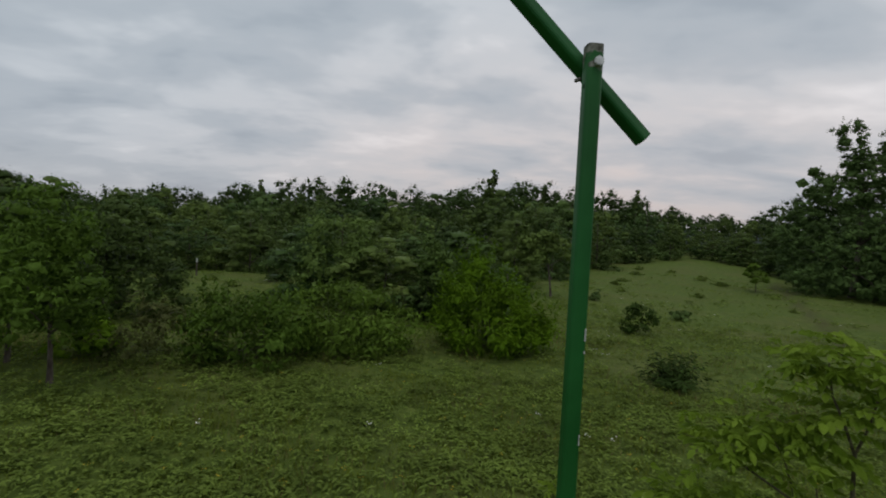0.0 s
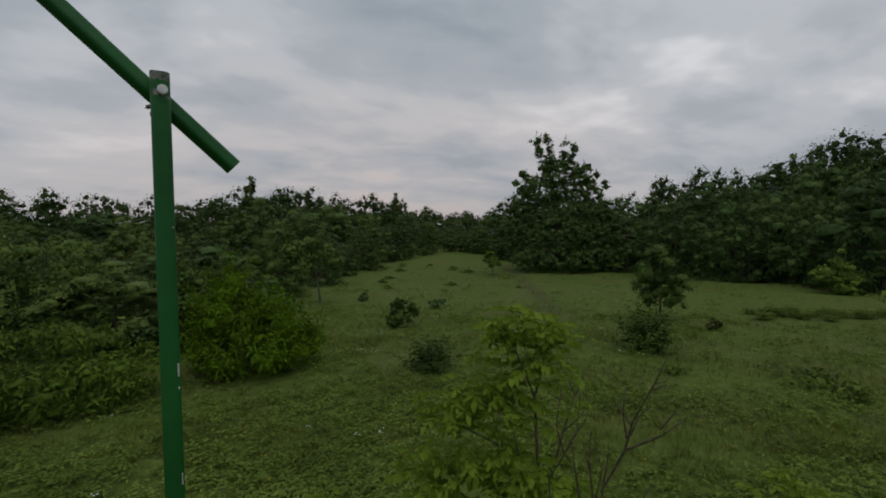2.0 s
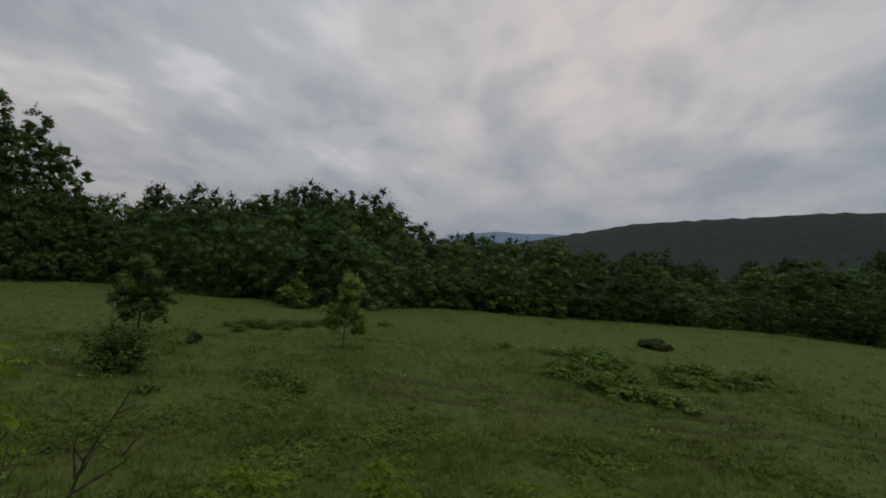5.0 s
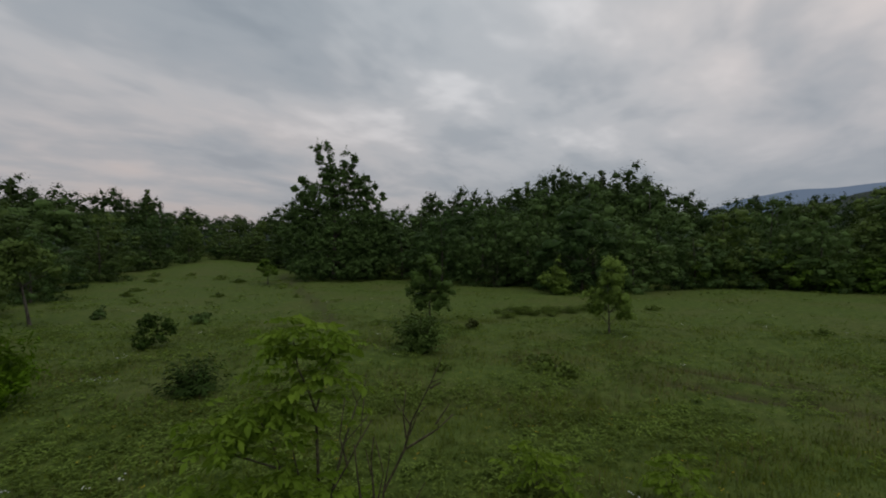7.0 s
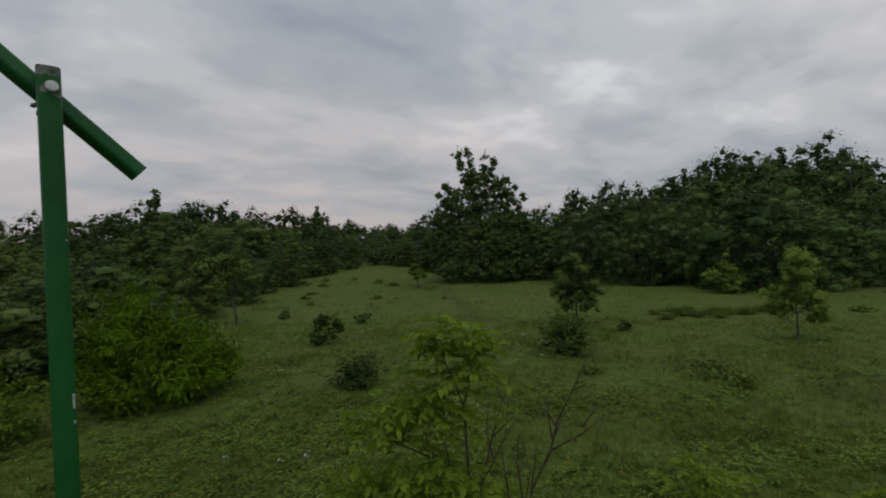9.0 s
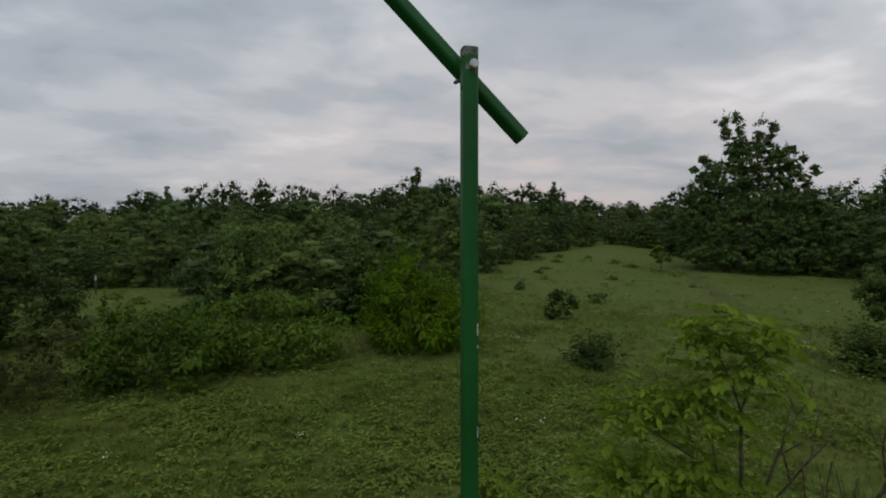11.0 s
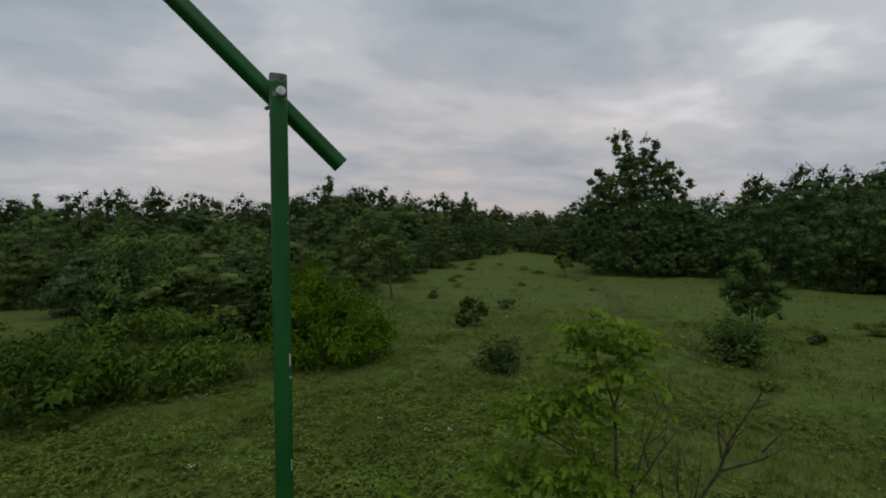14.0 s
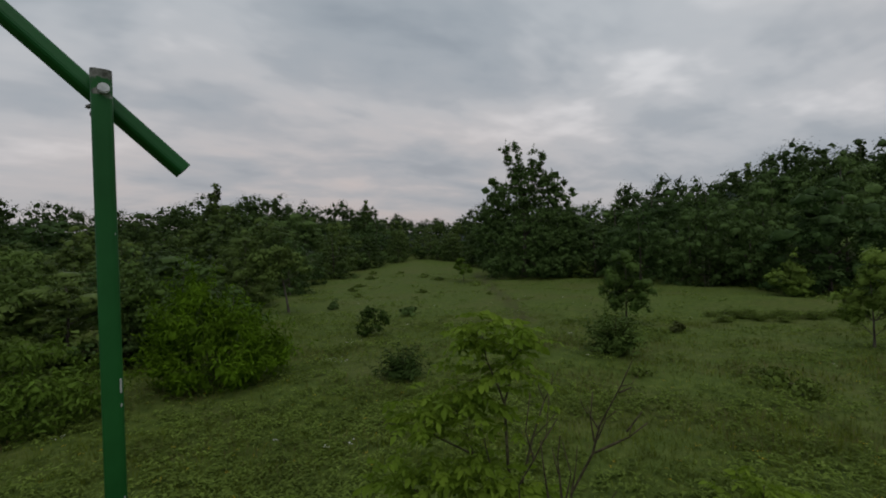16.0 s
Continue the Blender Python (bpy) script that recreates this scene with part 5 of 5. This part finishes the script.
    dead = [
        line([(2.37, 2.30, -0.1), (2.36, 2.31, 1.0), (2.36, 2.30, 1.8), (2.40, 2.28, 2.265), (2.50, 2.17, 2.557), (2.53, 2.13, 2.75), (2.584, 2.07, 2.909), (2.62, 2.02, 3.03), (2.668, 1.96, 3.207)], 0.016, 0.003),
        line([(2.50, 2.17, 2.557), (2.58, 2.06, 2.64), (2.64, 1.98, 2.70), (2.713, 1.897, 2.80)], 0.007, 0.003),
        line([(2.53, 2.13, 2.72), (2.50, 2.17, 2.80), (2.485, 2.19, 2.88)], 0.005, 0.002),
        line([(2.485, 2.19, 2.83), (2.46, 2.21, 2.88), (2.45, 2.22, 2.93)], 0.003, 0.002),
        line([(2.52, 2.14, 2.66), (2.56, 2.10, 2.80), (2.60, 2.05, 2.86)], 0.004, 0.002),
        line([(2.62, 2.02, 3.03), (2.67, 1.97, 3.05), (2.69, 1.95, 3.10)], 0.003, 0.0015),
        line([(2.64, 1.98, 2.70), (2.65, 1.97, 2.77)], 0.003, 0.0015),
        line([(2.37, 2.31, 1.5), (2.30, 2.38, 2.1), (2.27, 2.41, 2.45), (2.26, 2.42, 2.62)], 0.009, 0.003),
        line([(2.37, 2.30, 1.6), (2.36, 2.33, 2.2), (2.34, 2.34, 2.50), (2.36, 2.33, 2.66)], 0.008, 0.003),
        line([(2.34, 2.34, 2.40), (2.31, 2.36, 2.58)], 0.004, 0.002),
        line([(2.40, 2.28, 2.265), (2.43, 2.26, 2.45), (2.44, 2.25, 2.60)], 0.006, 0.002),
        line([(2.38, 2.29, 1.9), (2.55, 2.14, 2.15), (2.62, 2.08, 2.30)], 0.006, 0.002),
    ]
    for steps in (((-0.30, 1.5), (-0.33, 2.29), (-0.22, 2.48), (-0.13, 2.66), (-0.10, 2.95)), ((-0.22, 2.48), (-0.27, 2.68), (-0.23, 2.95)), ((0.19, 2.64), (0.17, 2.80), (0.19, 2.98)), ((-0.16, 2.60), (-0.05, 2.78)), ((-0.05, 1.9), (-0.02, 2.18), (0.03, 2.40), (-0.02, 2.62)), ((0.36, 2.98), (0.44, 3.02)), ((0.40, 2.72), (0.50, 2.86))):
        dead.append(line([(2.38 + 0.695 * u, 2.30 - 0.719 * u, z) for u, z in steps], 0.006, 0.0025))
    shrub = new("dead_shrub")
    shrub.location = foot
    for k, (p, r) in enumerate(dead):
        rough = [(1.35 if k else 0.95) * q * (1 + 0.25 * math.sin(9 * i + 3 * len(r))) for i, q in enumerate(r)]
        child("twig" if k else "stem", mesh_of("twig", *tube(np.array(p) - tuple(foot), rough, 6), TWIG, True), shrub)
    tagged(shrub, "bare dead brown shrub with thin forked twigs", "shrub")


def stakes():
    for x, y, h in ((-16.7, 31.3, 1.15), (54.0, -21.0, 1.5)):
        stake = new("marker_stake")
        stake.location = (x, y, float(ground_z(x, y)))
        bm = bmesh.new()
        bmesh.ops.create_cone(bm, cap_ends=True, segments=10, radius1=0.06, radius2=0.05, depth=h + 0.2, matrix=Matrix.Translation((0, 0, h / 2 - 0.1)))
        part("stake", bm, BARK, stake)
        bm = bmesh.new()
        bmesh.ops.create_cone(bm, cap_ends=True, segments=10, radius1=0.062, radius2=0.056, depth=0.28, matrix=Matrix.Translation((0, 0, h - 0.12)))
        bmesh.ops.bevel(bm, geom=bm.edges[:], offset=0.006, segments=1, affect="EDGES")
        part("painted_top", bm, CHIP, stake, "white painted top")
        tagged(stake, "wooden marker stake with a white painted top", "stake", "marker stakes")


# ---- grass and weeds ----


def scatter(rng, n, r0, r1, az0=-56, az1=136):
    r = np.sqrt(rng.uniform(r0**2, r1**2, n))
    a = np.radians(rng.uniform(az0, az1, n))
    return r * np.sin(a), r * np.cos(a)


def patchy(x, y, seed=0.0):
    return 0.5 + 0.25 * (np.sin(0.8 * x + 1.3 * y + seed) + np.sin(1.1 * x - 0.7 * y + 2 * seed) * np.sin(0.37 * x + 0.9 * y)) + 0.25 * np.sin(0.21 * x - 0.33 * y + seed) * np.sin(0.4 * y + seed)


def blades(rng, x, y, tall, wide, lean=0.45):
    n = len(x)
    base = np.stack([x, y, ground_z(x, y) - 0.02], 1)
    a = rng.uniform(0, 2 * math.pi, n)
    way = np.stack([np.cos(a), np.sin(a), np.zeros(n)], 1)
    side = np.stack([-np.sin(a), np.cos(a), np.zeros(n)], 1)
    h = (tall * rng.uniform(0.5, 1.3, n))[:, None]
    k = rng.uniform(0.1, 1.0, n)[:, None] * lean
    w = (wide * rng.uniform(0.6, 1.3, n))[:, None]
    mid = base + UP * h * 0.6 + way * h * k * 0.35
    # the blades turn their fronts to the stand
    front = np.cross(side, UP * (1 - 0.35 * k) + way * k)
    side = side * np.where(((UP * 4 - base) * front).sum(1) < 0, -1.0, 1.0)[:, None]
    v = np.stack([base - side * w * 0.4, base + side * w * 0.4, mid + side * w * 0.5, mid - side * w * 0.5, base + UP * h * (1 - 0.35 * k) + way * h * k], 1).reshape(-1, 3)
    o = 5 * np.arange(n)[:, None]
    f = np.concatenate([o + (0, 1, 2), o + (0, 2, 3), o + (3, 2, 4)], 1).reshape(-1, 3)
    return v, f


def sward_normals(rng, sets):
    """Blades in a thick sward take the light from above."""
    out = []
    for v, f in sets:
        n = np.repeat(UP + rng.normal(size=(len(v) // 5, 3)) * 0.4, 5, 0)
        out.append(n / np.linalg.norm(n, axis=1, keepdims=True))
    return out


def meadow():
    rng = np.random.default_rng(9)
    sets = []
    for n, r0, r1, tall, wide in ((62000, 5.2, 13, 0.14, 0.011), (46000, 13, 27, 0.13, 0.022), (22000, 27, 62, 0.10, 0.05)):
        x, y = scatter(rng, n, r0, r1)
        # most blades stand in tufts
        cx, cy = scatter(rng, n // 22, r0, r1)
        own = rng.integers(len(cx), size=n)
        loose = rng.uniform(size=n) < 0.4
        gap = 0.010 * (r0 + r1) * 0.5 + 0.04
        x, y = np.where(loose, x, cx[own] + rng.normal(size=n) * gap), np.where(loose, y, cy[own] + rng.normal(size=n) * gap)
        keep = rut(x, y) + 0.8 * np.exp(-((to_line(x, y, TRAIL) / 0.7) ** 2)) < rng.uniform(0.2, 0.9, n)
        x, y = x[keep], y[keep]
        sets.append(blades(rng, x, y, tall * (0.6 + 0.8 * patchy(x, y)) * np.where(loose[keep], 0.8, 1.25), wide, 1.1))
    stuff("meadow_grass", sets, GRASS, "short green meadow grass with dry tips", "grass", sward_normals(rng, sets))
    sets = []
    for n, k, r0, r1, size in ((15000, 6, 5.2, 14, 0.115), (13000, 5, 14, 30, 0.13), (5000, 5, 30, 60, 0.19)):
        cx, cy = scatter(rng, n // 7, r0, r1)
        near = rng.integers(len(cx), size=n)
        x, y = cx[near] + rng.normal(size=n) * 0.5, cy[near] + rng.normal(size=n) * 0.5
        thick = 0.2 - 0.45 * smoothstep(15, 55, np.degrees(np.arctan2(x, y)))
        keep = patchy(x, y, 3.0) + thick > rng.uniform(0.05, 0.85, n)
        x, y = x[keep], y[keep]
        m_ = len(x)
        c = np.repeat(np.stack([x, y, ground_z(x, y)], 1), k, 0)
        a = rng.uniform(0, 2 * math.pi, m_ * k)
        rad = rng.uniform(0.3, 1.0, m_ * k) * size * 1.1
        out = np.stack([np.cos(a), np.sin(a), np.zeros(m_ * k)], 1)
        p = c + out * rad[:, None] + UP * rng.uniform(0.03, 0.17, m_ * k)[:, None] * (size / 0.15) ** 0.5
        sets.append(leaves(rng, p, UP + out * 0.2 + rng.normal(size=(m_ * k, 3)) * 0.17, size, 0.42))
    sets2, sets3, sets4 = [], [], []
    for sets_, n, r0, r1, size, high, seed in ((sets2, 260, 6, 34, 0.05, 0.22, 5.0), (sets3, 900, 5.5, 20, 0.025, 0.16, 1.0)):
        x, y = scatter(rng, n, r0, r1)
        keep = patchy(x, y, seed) > rng.uniform(0.3, 0.9, n)
        x, y = x[keep], y[keep]
        c = np.repeat(np.stack([x, y, ground_z(x, y) + high], 1), 5, 0)
        p = c + rng.normal(size=c.shape) * (size, size, size * 0.4)
        sets_.append(leaves(rng, p, UP + rng.normal(size=p.shape) * 0.4, size, 0.8))
    # a thick white patch of blossom
    c = np.array((5.3, 16.1, float(ground_z(5.3, 16.1)) + 0.18)) + rng.normal(size=(20, 3)) * (0.25, 0.25, 0.05)
    sets2.append(leaves(rng, c, UP + rng.normal(size=c.shape) * 0.4, 0.05, 0.8))
    c = np.array((7.0, 18.9, float(ground_z(7.0, 18.9)) + 0.2)) + rng.normal(size=(16, 3)) * (0.3, 0.25, 0.05)
    sets2.append(leaves(rng, c, UP + rng.normal(size=c.shape) * 0.4, 0.05, 0.8))
    stuff("white_flowers", sets2, FLOWER_WHITE, "small white wildflowers scattered in the meadow", "flowers")
    stuff("yellow_flowers", sets3, FLOWER_YELLOW, "tiny yellow wildflowers in the grass", "flowers")
    x, y = scatter(rng, 60000, 5.2, 20)
    keep = patchy(x, y, 6.0) > rng.uniform(0.45, 1.0, len(x))
    dry = [blades(rng, x[keep], y[keep], 0.22, 0.009, 0.7)]
    stuff("dry_grass", dry, DRY, "dry brownish stalks among the green grass", "grass", sward_normals(rng, dry))
    stuff("meadow_weeds", sets, WEED, "broad-leaved low weeds among the grass", "weeds")


wood()
single_plants()
saplings()
stakes()
meadow()
